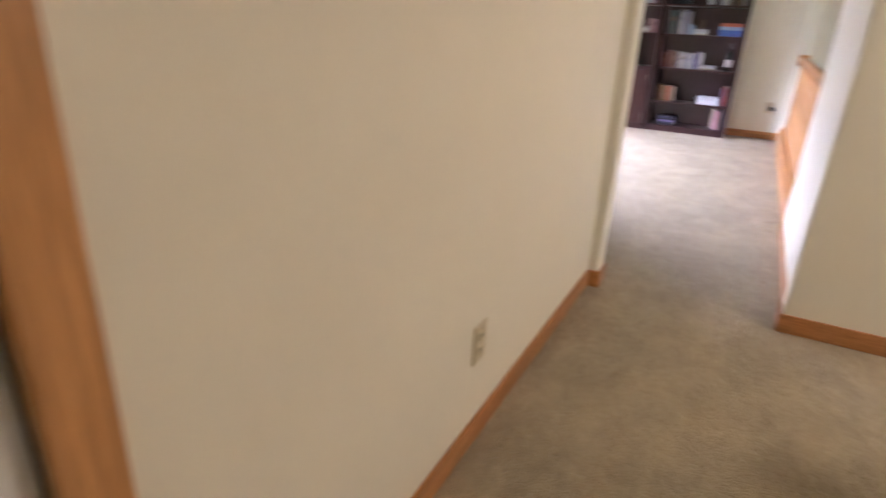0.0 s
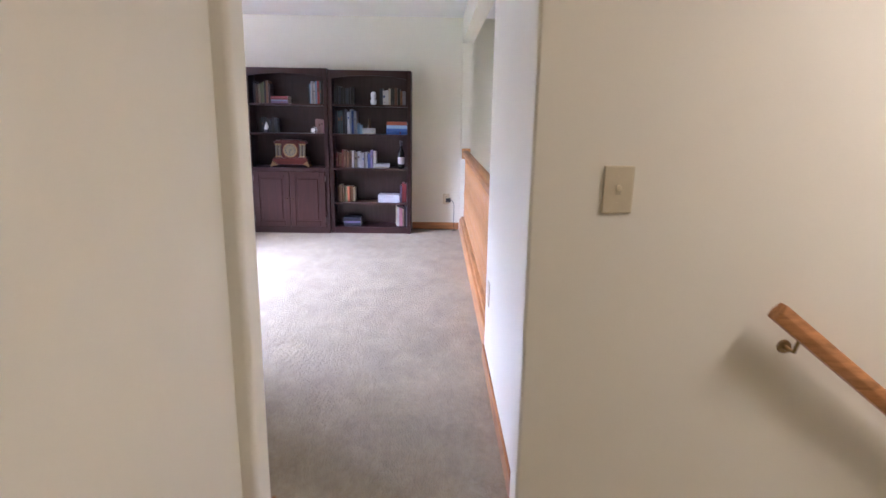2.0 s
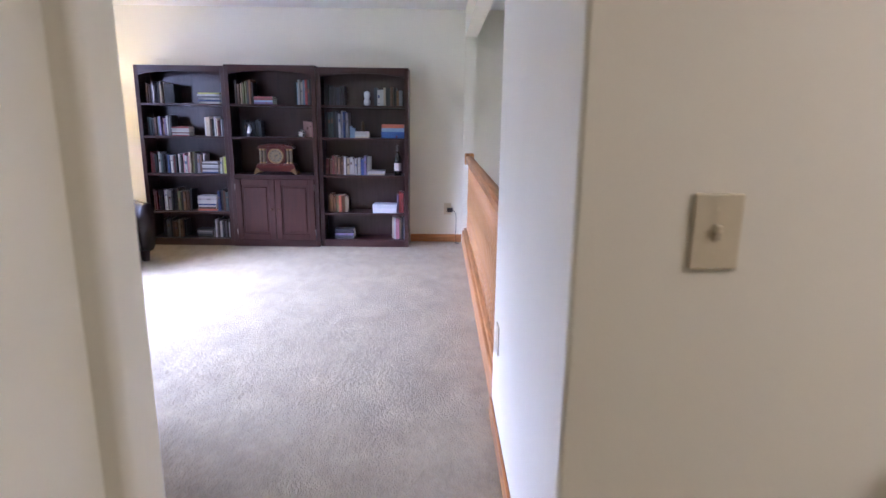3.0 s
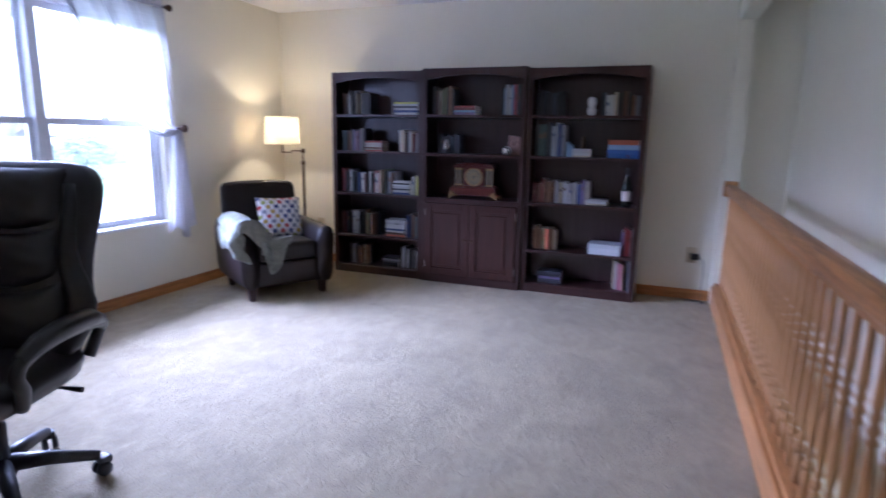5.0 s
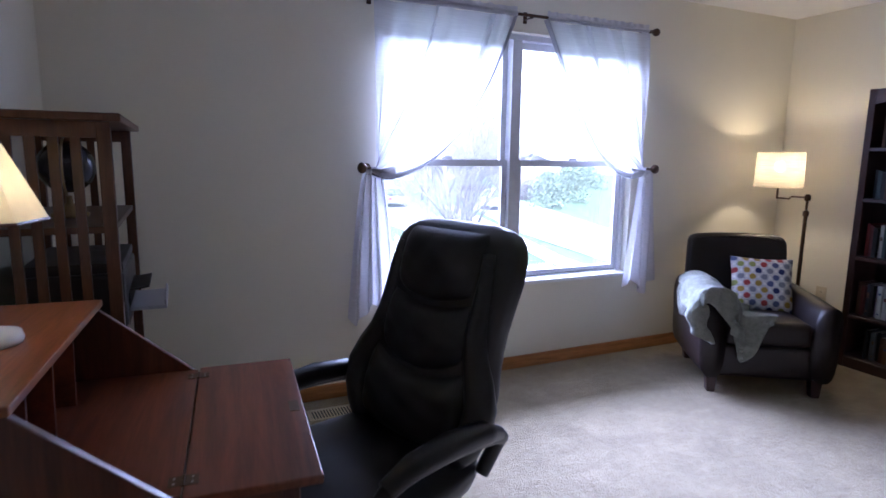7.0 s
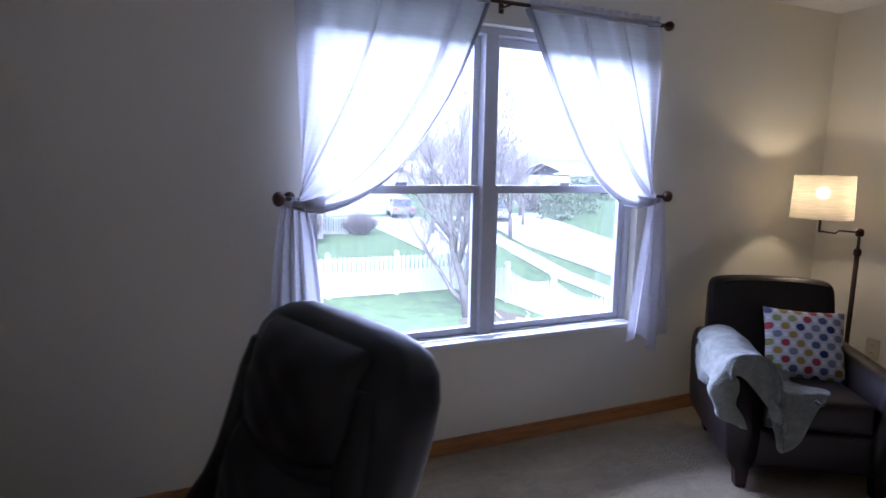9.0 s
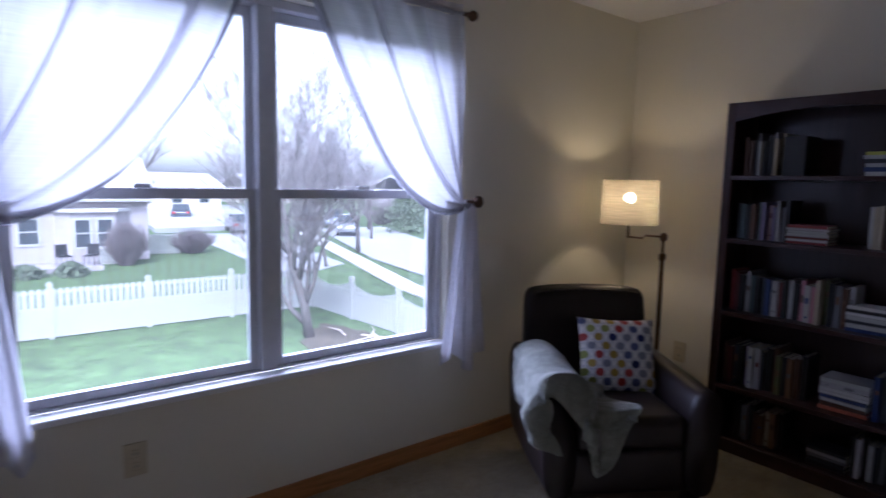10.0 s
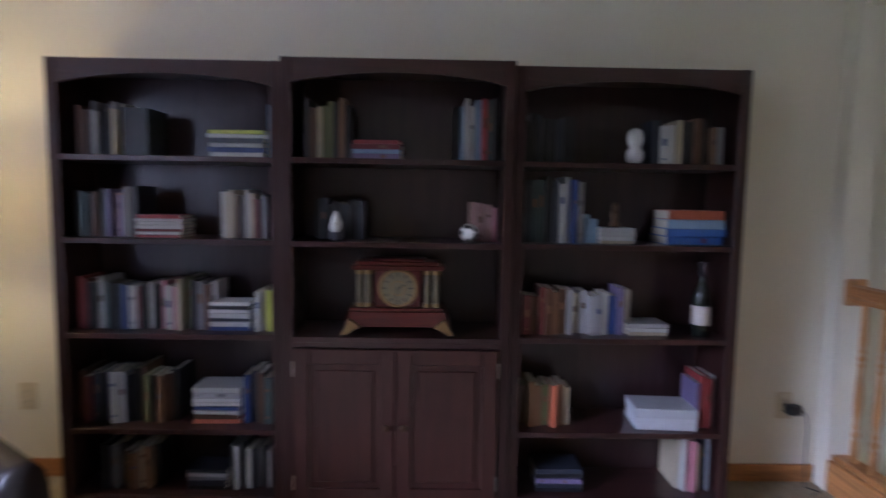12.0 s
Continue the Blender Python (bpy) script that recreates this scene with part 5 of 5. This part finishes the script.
# ---- slatted shelf in the corner with a printer and a globe ----
S0, S1, SB, SF = 0.36, 1.19, SY + 0.016, -4.535
sh = holder("slatted_shelf_unit", "brown mission-style shelf unit with slatted sides", "shelf unit")
part("top", boxes((S0 - 0.03, SB, 1.455, S1 + 0.03, SF + 0.03, 1.478), bevel=0.003), MISSION, sh, "overhanging top board")
for x in (S0, S1 - 0.035):
    for y in (SB, SF - 0.035):
        part("post", boxes((x, y, 0, x + 0.035, y + 0.035, 1.455), bevel=0.002), MISSION, sh)
    n = 4
    for i in range(n):
        y = SB + 0.035 + (SF - SB - 0.07) * (i + 1) / (n + 1)
        part("slat", boxes((x + 0.010, y - 0.013, 0.10, x + 0.024, y + 0.013, 1.44), bevel=0.001), MISSION, sh)
    part("side_rail", boxes((x + 0.006, SB + 0.035, 1.41, x + 0.029, SF - 0.035, 1.455)), MISSION, sh)
    part("side_rail", boxes((x + 0.006, SB + 0.035, 0.06, x + 0.029, SF - 0.035, 0.11)), MISSION, sh)
for z in (0.12, 0.45, 0.80, 1.155):
    part("shelf", boxes((S0 + 0.03, SB + 0.01, z - 0.02, S1 - 0.03, SF - 0.008, z), bevel=0.002), MISSION, sh)
pr = holder("printer", "black inkjet printer with its paper tray out", "printer", pose(0.76, -4.69, 0.8005))
part("printer_body", boxes((-0.23, -0.14, 0, 0.23, 0.15, 0.18), bevel=0.015, seg=3), BLACKPL, pr)
part("scanner_lid", boxes((-0.225, -0.135, 0.181, 0.225, 0.145, 0.215), bevel=0.01, seg=2), BLACKPL, pr)
part("paper_slot", boxes((-0.16, 0.148, 0.055, 0.16, 0.153, 0.10)), plain("slot_black", (0.004, 0.004, 0.004), 0.6), pr)
part("output_tray", boxes((-0.14, 0.15, 0.030, 0.14, 0.265, 0.042), (-0.14, 0.257, 0.042, 0.14, 0.265, 0.062), bevel=0.003), plain("grey_tray_plastic", (0.40, 0.40, 0.44), 0.35), pr, "grey paper tray")
part("tray_flap", boxes((-0.12, 0.155, 0.075, 0.12, 0.225, 0.081)), BLACKPL, pr).matrix_basis = pose(0, 0, 0, 8, 0, 0)
gl = holder("globe", "dark desk globe on a brass ring stand", "globe", pose(0.83, -4.70, 1.1555))
part("stand", lathe([(0.055, 0), (0.057, 0.012), (0.03, 0.02), (0.045, 0.032), (0.012, 0.045), (0.010, 0.07)], 22), BRASS, gl, "brass foot", True)
bm = bmesh.new()
bmesh.ops.create_uvsphere(bm, u_segments=24, v_segments=16, radius=0.085, matrix=Matrix.Translation((0, 0, 0.165)))
part("sphere", bm, surface("dark_globe_map", (0.03, 0.03, 0.04), 0.25, 0, 14, 0.9, 0.0, 30), gl, "dark map sphere", True)
part("meridian", tube([(0.095 * math.cos(radians(-80 + 8.5 * k)), 0, 0.165 + 0.095 * math.sin(radians(-80 + 8.5 * k))) for k in range(20)], 0.004, 6), BRASS, gl, "brass meridian")

# ---- outside the window ----
G = -2.75
bm = bmesh.new()
n = 40
grid = {}
for i in range(n + 1):
    for j in range(n + 1):
        x = -1.0 - 400 * (i / n) ** 2.2
        y = -160 + 330 * j / n
        far = max(0.0, (-x - 34) / 60)
        grid[i, j] = bm.verts.new((x, y, G + 0.02 * math.sin(x * 0.7) * math.cos(y * 0.5) + min(far, 2.0) * 0.5))
for i in range(n):
    for j in range(n):
        bm.faces.new((grid[i, j], grid[i, j + 1], grid[i + 1, j + 1], grid[i + 1, j]))
bmesh.ops.recalc_face_normals(bm, faces=bm.faces)
struct("ground", bm, GRASS, "green spring lawn around the houses", "lawn", True)
struct("road", prism([(-12, 10.6), (-24, 12.6), (-60, 24), (-60, 31), (-24, 18.6), (-12, 16.6)], "z", G + 0.03, G + 0.07), ROADM, "pale grey street beyond the yard", "road")
struct("pavement", prism([(-9, 8.0), (-16, 8.9), (-40, 15.4), (-40, 16.6), (-16, 9.9), (-9, 9.0)], "z", G + 0.03, G + 0.09), WALKM, "concrete path beside the street", "pavement")
struct("driveway", prism([(-20.5, 6.4), (-44, 8.0), (-44, 13.5), (-23, 10.4)], "z", G + 0.03, G + 0.06), ROADM, "pale concrete driveway", "driveway")
struct("far_driveway", prism([(-43, 6.0), (-80, 10.0), (-80, 25.0), (-60, 18.5), (-44, 13.6)], "z", G - 0.1, G + 0.42), ROADM, "pale concrete drive beyond the house", "driveway")
ring = []
for k in range(48):
    w = k / 48 * 6.2832
    wob = 1 + 0.10 * math.sin(3 * w) + 0.08 * math.sin(7 * w + 1) + 0.06 * math.sin(13 * w + 2)
    ring.append((-10.6 + 1.9 * wob * math.cos(w), 3.75 + 0.95 * wob * math.sin(w)))
struct("mulch_bed", prism(ring, "z", G - 0.04, G + 0.022), MULCH, "brown mulch bed under the tree", "flower bed")
srnd = random.Random(5)
for k in range(9):
    x, y, a = -10.2 + srnd.uniform(-0.8, 0.8), 3.9 + srnd.uniform(-0.6, 0.6), srnd.uniform(0, 3.1)
    tagged(part("fallen_stick", tube([(x, y, G + 0.10), (x + 0.5 * math.cos(a), y + 0.5 * math.sin(a), G + 0.12), (x + 1.0 * math.cos(a + 0.2), y + 1.0 * math.sin(a + 0.2), G + 0.10)], [0.025, 0.02, 0.01], 6), surface("pale_stick", (0.42, 0.36, 0.30), 0.9) if k == 0 else bpy.data.materials["pale_stick"]), "pale cut stick lying on the mulch", "stick", "sticks on the mulch")


def fence(name, x0, y0, x1, y1, solid, h, post_every, label, dip=0.0, spacing=0.15):
    """Close boards up to a middle rail, an open row of pickets above it and capped posts; the pickets' line may dip between posts."""
    L = math.hypot(x1 - x0, y1 - y0)
    ang = math.degrees(math.atan2(y1 - y0, x1 - x0))
    f = holder(name, label, "fence", pose(x0, y0, G, 0, 0, ang))
    for z, t in ((0.04, 0.06), (solid - 0.07, 0.08)) + (((h - 0.13, 0.05),) if not dip else ()):
        part("rail", boxes((0, -0.028, z, L, 0.028, z + t)), FENCEM, f)
    boards = {}

    def board(kind, key, x, make):
        if key not in boards:
            ob = boards[key] = part(kind, make(), FENCEM, f)
        else:
            ob = boards[key].copy()
            scene.collection.objects.link(ob)
            ob.parent = f
        ob.location = (x, 0, 0)

    top = h + 0.16
    for i in range(int(L / post_every) + 1):
        board("post", "post", i * post_every, lambda: boxes((-0.06, -0.06, -0.3, 0.06, 0.06, top - 0.10), (-0.08, -0.08, top - 0.10, 0.08, 0.08, top - 0.065), (-0.055, -0.055, top - 0.065, 0.055, 0.055, top - 0.02), (-0.03, -0.03, top - 0.02, 0.03, 0.03, top)))
    if solid > 0.2:
        for i in range(int(L / spacing)):
            board("board", "board", (i + 0.5) * spacing, lambda: boxes((-spacing * 0.32, -0.026, 0.06, spacing * 0.32, -0.006, solid - 0.05)))
        part("backing_panel", boxes((0, -0.005, 0.05, L, 0.012, solid - 0.04)), FENCEM, f, "recessed white panel")
    wide = spacing * 0.72
    for i in range(int(L / spacing)):
        x = (i + 0.5) * spacing
        w = (x / post_every) % 1.0
        z1 = round(h - dip * math.sin(math.pi * w), 2)
        board("picket", z1, x, lambda: prism([(-wide / 2, solid - 0.02), (wide / 2, solid - 0.02), (wide / 2, z1 - 0.03), (0, z1), (-wide / 2, z1 - 0.03)], "y", -0.036, -0.029))


fence("yard_fence", -15.1, -9.0, -15.0, 4.9, 0.80, 1.30, 2.25, "white vinyl yard fence of close boards below open pickets")
fence("side_fence", -15.0, 4.9, -5.0, 5.7, 0.86, 1.16, 2.25, "white vinyl side fence with a dipping line of pickets on top", 0.22)


def bare_tree(name, x, y, h, seed, label, r0=0.11, levels=4, spread=1.0, first=0.16, limbs=7):
    """A leafless tree: trunk with limbs, and a crown of fine branches."""
    t = holder(name, label, "tree", pose(x, y, G))
    rnd = random.Random(seed)
    trunk, crown = bmesh.new(), bmesh.new()

    def grow(p, d, length, r, level):
        pts, q, dd = [p], Vector(p), Vector(d)
        k = 4
        for i in range(k):
            dd = (dd + Vector((rnd.uniform(-0.16, 0.16), rnd.uniform(-0.16, 0.16), rnd.uniform(-0.02, 0.14)))).normalized()
            q = q + dd * length / k
            pts.append(tuple(q))
        radii = [max(r * (1 - 0.62 * i / k), 0.004) for i in range(k + 1)]
        tube(pts, radii, 7 if level < 2 else 3, trunk if level < 2 else crown)
        if level >= levels:
            return
        for j in range(limbs if level == 0 else 6 if level == 1 else 5 if level < 3 else 4):
            s = rnd.uniform(first if level == 0 else 0.25, 1.0)
            i = min(int(s * k), k - 1)
            a, b = Vector(pts[i]), Vector(pts[i + 1])
            at = a + (b - a) * (s * k - i)
            az = rnd.uniform(0, 6.283)
            tilt = rnd.uniform(0.35, 0.75) * spread
            side = Vector((math.cos(az), math.sin(az), 0))
            nd = (dd * math.cos(tilt) + side * math.sin(tilt)).normalized()
            grow(tuple(at), nd, length * rnd.uniform(0.48, 0.68), max(r * (1 - 0.62 * s) * 0.6, 0.005), level + 1)

    grow((0, 0, -0.1), (0, 0, 1), h * 0.62, r0, 0)
    part("trunk", trunk, BARK, t, smooth=True)
    part("crown", crown, TWIG, t, "bare branches")


bare_tree("yard_tree", -11.6, 3.18, 6.6, 4, "bare young tree with many thin upright branches", 0.145, 5, 1.0, 0.07, 16)
bare_tree("bare_tree", -27.0, 13.5, 6.5, 9, "leafless tree beside the street", 0.14, 3)
bare_tree("bare_tree", -40, 22, 8, 12, "leafless tree beyond the street", 0.18, 3)
bare_tree("bare_tree", -36, 3.5, 8, 15, "leafless tree behind the houses", 0.18, 3)
bare_tree("bare_tree", -22.5, 9.2, 5.5, 31, "leafless young tree by the path", 0.09, 4)
bare_tree("bare_tree", -46, 16, 8, 33, "leafless tree down the street", 0.17, 4)
bare_tree("bare_tree", -30, 9.8, 6, 37, "leafless tree beside the driveway", 0.12, 4)
bare_tree("bare_tree", -33, 18, 5.5, 21, "leafless tree beside the street", 0.12, 3)


def shrub(name, x, y, r, h, mat, label, seed, leaf=0.12, count=420):
    """Many small leaf clumps spread through an uneven dome."""
    rnd = random.Random(seed)
    bm = bmesh.new()
    for _ in range(count):
        a, k = rnd.uniform(0, 6.283), rnd.random() ** 0.5
        z = rnd.random() ** 0.8
        rr = r * k * math.sqrt(max(0.05, 1 - z * z)) * rnd.uniform(0.8, 1.15)
        c = Vector((rr * math.cos(a), rr * math.sin(a), z * h))
        n1 = Vector((rnd.uniform(-1, 1), rnd.uniform(-1, 1), rnd.uniform(-0.3, 1))).normalized()
        e1 = n1.orthogonal().normalized() * leaf * rnd.uniform(0.6, 1.3)
        e2 = n1.cross(e1) * 0.6
        bm.faces.new([bm.verts.new(c + p) for p in (e1, e2, -e1, -e2)])
    s = holder(name, label, "bush", pose(x, y, G))
    part("foliage", bm, mat, s)
    part("stems", tube([(0, 0, -0.1), (0.05, 0, h * 0.5)], 0.04, 6), BARK, s)


BROWNB = surface("brown_bare_bush", (0.17, 0.145, 0.145), 0.9, 0, 6, 0.3, 0.0, 40)


def twig_bush(name, x, y, r, h, label, seed, count=420):
    """Bare canes that fan out from the ground and fork near their tips."""
    rnd = random.Random(seed)
    bm = bmesh.new()
    for _ in range(count):
        a, k = rnd.uniform(0, 6.283), rnd.random() ** 0.6
        c, s = math.cos(a) * r * k, math.sin(a) * r * k
        t = h * rnd.uniform(0.65, 1.0) * (1 - 0.35 * k * k)
        tube([(c * 0.25, s * 0.25, -0.05), (c * 0.7, s * 0.7, t * 0.5), (c, s, t)], [0.014, 0.010, 0.004], 3, bm)
        for _ in range(2):
            e = rnd.uniform(0, 6.283)
            tube([(c * 0.75, s * 0.75, t * 0.55), (c + 0.2 * math.cos(e), s + 0.2 * math.sin(e), t * rnd.uniform(0.8, 1.0))], [0.008, 0.004], 3, bm)
    b = holder(name, label, "bush", pose(x, y, G))
    part("canes", bm, BROWNB, b)


twig_bush("bare_bush", -27.8, 1.6, 1.0, 2.3, "tall grey-brown bare bush beside the house", 1, 500)
twig_bush("bare_bush", -31.0, 5.4, 1.2, 1.5, "round brown bare bush near the driveway", 2, 500)
fence("house_gate_fence", -31.4, 3.0, -31.2, 4.8, 0.2, 1.1, 1.7, "white picket gate fence beside the house")
shrub("low_shrub", -25.6, -0.8, 0.7, 0.55, SHRUB, "low green shrub along the house", 3)
shrub("low_shrub", -25.7, -2.4, 0.8, 0.5, SHRUB, "low green shrub along the house", 4)
twig_bush("bare_thicket", -44.0, 26.0, 2.2, 2.6, "grey-brown thicket across the street", 5, 300)
twig_bush("bare_thicket", -52.0, 33.0, 2.4, 2.8, "grey-brown thicket across the street", 6, 300)
shrub("evergreen_bush", -36.5, 23.2, 1.8, 3.0, SHRUB, "pale green evergreen bush across the street", 17, 0.13, 1500)
shrub("evergreen_bush", -40.5, 28.2, 2.2, 3.2, SHRUB, "pale green evergreen bush across the street", 18, 0.14, 1800)
shrub("evergreen_bush", -58.0, 44.0, 3.0, 3.2, SHRUB, "broad green evergreen across the street", 7, 0.18, 1800)


def house(x, y, w, d, h, roof, mat, label, wins, rot=0.0, bay=False):
    """Siding walls of lapped boards, a gabled roof, and framed windows on the side that faces +x."""
    e = holder("house", label, "house", pose(x, y, G, 0, 0, rot))
    part("wall", boxes((-d, -w / 2, -0.3, 0, w / 2, h)), mat, e)
    first = None
    for i in range(int(h / 0.2)):
        z = 0.1 + 0.2 * i
        q = part("siding_board", prism([(0.001, z), (0.035, z), (0.012, z + 0.19), (0.001, z + 0.19)], "y", -w / 2, w / 2), mat, e) if first is None else first.copy()
        if first is None:
            first = q
        else:
            scene.collection.objects.link(q)
            q.location = (0, 0, 0.2 * i)
    part("roof", prism([(0.5, h - 0.05), (-d / 2, h + roof), (-d - 0.5, h - 0.05), (-d - 0.5, h + 0.12), (-d / 2, h + roof + 0.2), (0.5, h + 0.12)], "y", -w / 2 - 0.4, w / 2 + 0.4), ROOFM, e, "grey shingle roof")
    part("gutter", boxes((0.42, -w / 2 - 0.4, h - 0.08, 0.54, w / 2 + 0.4, h + 0.04)), FENCEM, e, "white gutter")
    for yy, z, ww, hh in wins:
        wd = part("window", boxes((0.03, yy - ww / 2, z, 0.09, yy - ww / 2 + 0.1, z + hh), (0.03, yy + ww / 2 - 0.1, z, 0.09, yy + ww / 2, z + hh), (0.03, yy - ww / 2 + 0.1, z, 0.09, yy + ww / 2 - 0.1, z + 0.1),
                  (0.03, yy - ww / 2 + 0.1, z + hh - 0.1, 0.09, yy + ww / 2 - 0.1, z + hh), (0.03, yy - ww / 2 + 0.1, z + hh / 2 - 0.03, 0.085, yy + ww / 2 - 0.1, z + hh / 2 + 0.03)), FENCEM, e, "white framed window")
        part("pane", boxes((0.04, yy - ww / 2 + 0.1, z + 0.1, 0.06, yy + ww / 2 - 0.1, z + hh - 0.1)), DARKGL, wd)
    if bay:
        b = part("bay", prism([(0, bay - 1.5), (0.8, bay - 0.9), (0.8, bay + 0.9), (0, bay + 1.5)], "z", 0.0, 2.45), mat, e, "projecting bay")
        part("bay_roof", prism([(0, bay - 1.7), (1.0, bay - 1.0), (1.0, bay + 1.0), (0, bay + 1.7)], "z", 2.45, 2.6), ROOFM, b)
        for yy in (bay - 0.45, bay + 0.45):
            wd = part("window", boxes((0.80, yy - 0.38, 0.75, 0.86, yy - 0.28, 2.2), (0.80, yy + 0.28, 0.75, 0.86, yy + 0.38, 2.2), (0.80, yy - 0.28, 0.75, 0.86, yy + 0.28, 0.86), (0.80, yy - 0.28, 2.09, 0.86, yy + 0.28, 2.2), (0.80, yy - 0.28, 1.45, 0.855, yy + 0.28, 1.51)), FENCEM, e, "white bay window")
            part("pane", boxes((0.81, yy - 0.28, 0.86, 0.83, yy + 0.28, 2.09)), DARKGL, wd)


house(-29.5, -2.6, 11.0, 9.0, 3.0, 2.6, SIDING, "lilac-grey sided house with a bay window", [(-3.6, 0.9, 1.1, 1.4), (0.6, 0.9, 0.9, 1.3)], 0, 3.05)
house(-72.0, 14.0, 12.0, 9.0, 2.9, 1.6, SIDING2, "tan sided house down the street", [(-3, 1, 1.3, 1.4), (0.5, 1, 1.3, 1.4), (3.8, 1, 1.3, 1.4)], 8)
house(-84.0, 34.0, 13.0, 9.0, 2.9, 1.8, SIDING2, "tan sided house across the street", [(-3, 1, 1.3, 1.4), (0, 1, 1.3, 1.4), (3.5, 1, 1.3, 1.4)], 12)
house(-70.0, 52.0, 13.0, 9.0, 3.0, 1.8, SIDING, "grey house across the street", [(-3, 1, 1.3, 1.4), (0, 1, 1.3, 1.4), (3.5, 1, 1.3, 1.4)], 30)
house(-84.0, -12.0, 13.0, 9.0, 2.9, 1.8, SIDING, "grey house behind the gardens", [(-3, 1, 1.3, 1.4), (3.5, 1, 1.3, 1.4)], 0)

# outdoor unit and low deck beside the house
ac = holder("air_conditioner", "white outdoor air conditioner against the house", "air conditioner", pose(-28.9, 1.0, G))
part("case", boxes((-0.35, -0.45, 0.05, 0.35, 0.45, 0.82), bevel=0.03), FENCEM, ac)
for k in range(9):
    part("louvre", boxes((0.352, -0.38, 0.14 + 0.07 * k, 0.37, 0.38, 0.17 + 0.07 * k)), FENCEM, ac)
part("base", boxes((-0.4, -0.5, 0, 0.4, 0.5, 0.05)), WALKM, ac)
deck = holder("patio_deck", "low grey wooden deck beside the house", "deck", pose(-27.4, -1.2, G))
for k in range(12):
    part("plank", boxes((-0.9 + 0.15 * k, -1.7, 0.02, -0.76 + 0.15 * k, 1.7, 0.22)), SIDING, deck)

# patio chairs beside the house
for k, (x, y, r) in enumerate(((-27.2, -0.9, 20), (-27.0, 0.1, -30))):
    pc = holder("patio_chair", "dark metal patio chair beside the house", "chair", pose(x, y, G + 0.222, 0, 0, r), "patio chairs")
    part("seat", boxes((-0.24, -0.24, 0.40, 0.24, 0.24, 0.44)), BLACKPL, pc)
    part("backrest", boxes((-0.24, -0.24, 0.44, -0.20, 0.24, 0.92)), BLACKPL, pc)
    for xx in (-0.22, 0.20):
        for yy in (-0.22, 0.20):
            part("leg", boxes((xx, yy, 0, xx + 0.03, yy + 0.03, 0.40)), BLACKPL, pc)


def car(x, y, rot, col, label):
    c = holder("car", label, "car", pose(x, y, G + 0.07, 0, 0, rot), "parked cars")
    paint = surface("car_paint_" + label.split()[0], col, 0.25, 0.3, 4, 0.03, 0.0, 50, coat=0.8)
    prof_ = [(-2.2, 0.35), (-2.25, 0.75), (-2.05, 0.92), (-1.2, 0.98), (1.0, 0.96), (2.1, 0.82), (2.25, 0.6), (2.2, 0.32)]
    body_ = part("body", prism(prof_, "y", -0.85, 0.85, 0.06), paint, c)
    part("cabin", prism([(-1.75, 0.97), (-1.25, 1.42), (0.25, 1.44), (1.05, 0.97)], "y", -0.74, 0.74, 0.05), DARKGL, c, "dark glazed cabin")
    part("roof", boxes((-1.22, -0.70, 1.42, 0.24, 0.70, 1.47), bevel=0.02), paint, c)
    for xx in (-1.4, 1.4):
        for yy in (-0.86, 0.66):
            w = part("wheel", lathe([(0.20, 0), (0.31, 0.01), (0.32, 0.1), (0.31, 0.2), (0.20, 0.2)], 18), BLACKPL, c)
            w.matrix_basis = pose(xx, yy, 0.32, -90, 0, 0)
            part("rim", lathe([(0.19, -0.01), (0.19, 0.21)], 14), NICKEL, w)
    for yy in (-0.62, 0.62):
        part("headlight", boxes((2.15, yy - 0.16, 0.62, 2.27, yy + 0.16, 0.76), bevel=0.02), WHITEPL, c)
        part("tail_light", boxes((-2.28, yy - 0.16, 0.66, -2.18, yy + 0.16, 0.82), bevel=0.02), plain("red_lens", (0.3, 0.01, 0.01), 0.2) if yy < 0 and label[0] == "s" else bpy.data.materials.get("red_lens") or NICKEL, c)


car(-37.0, 18.3, -28, (0.26, 0.27, 0.29), "silver saloon car parked at the kerb")
car(-44.0, 20.8, -28, (0.30, 0.34, 0.42), "blue saloon car parked at the kerb")
car(-58.0, 11.5, 165, (0.06, 0.07, 0.09), "dark saloon car on the far drive")
car(-41.5, 11.6, 170, (0.20, 0.21, 0.24), "grey saloon car on the driveway")

# line of far trees; distance haze is put into their pale colour
frnd = random.Random(77)
verts, faces = [], []
for k in range(5200):
    y = frnd.uniform(-90, 150)
    x = -96 - frnd.uniform(0, 25)
    top = (2.6 + 2.6 * abs(noise.noise((y * 0.09, 3.1, 0.0))) + 1.4 * abs(noise.noise((y * 0.4, 7.7, 0.0)))) * frnd.uniform(0.4, 1.0)
    w = frnd.uniform(0.03, 0.14)
    dy = frnd.uniform(-0.8, 0.8)
    i = len(verts)
    verts += [(x, y - w, G), (x, y + w, G), (x, y + dy + w * 0.2, G + 1.0 + top), (x, y + dy - w * 0.2, G + 1.0 + top)]
    faces.append((i, i + 1, i + 2, i + 3))
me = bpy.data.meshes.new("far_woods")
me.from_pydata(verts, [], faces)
me.materials.append(surface("haze_paled_twigs", (0.50, 0.47, 0.48), 0.95, 0, 2, 0.2, 0.0, 20))
tagged(new("far_woods", me), "line of bare trees behind the houses, haze put into their colour", "woods", kind="stuff")
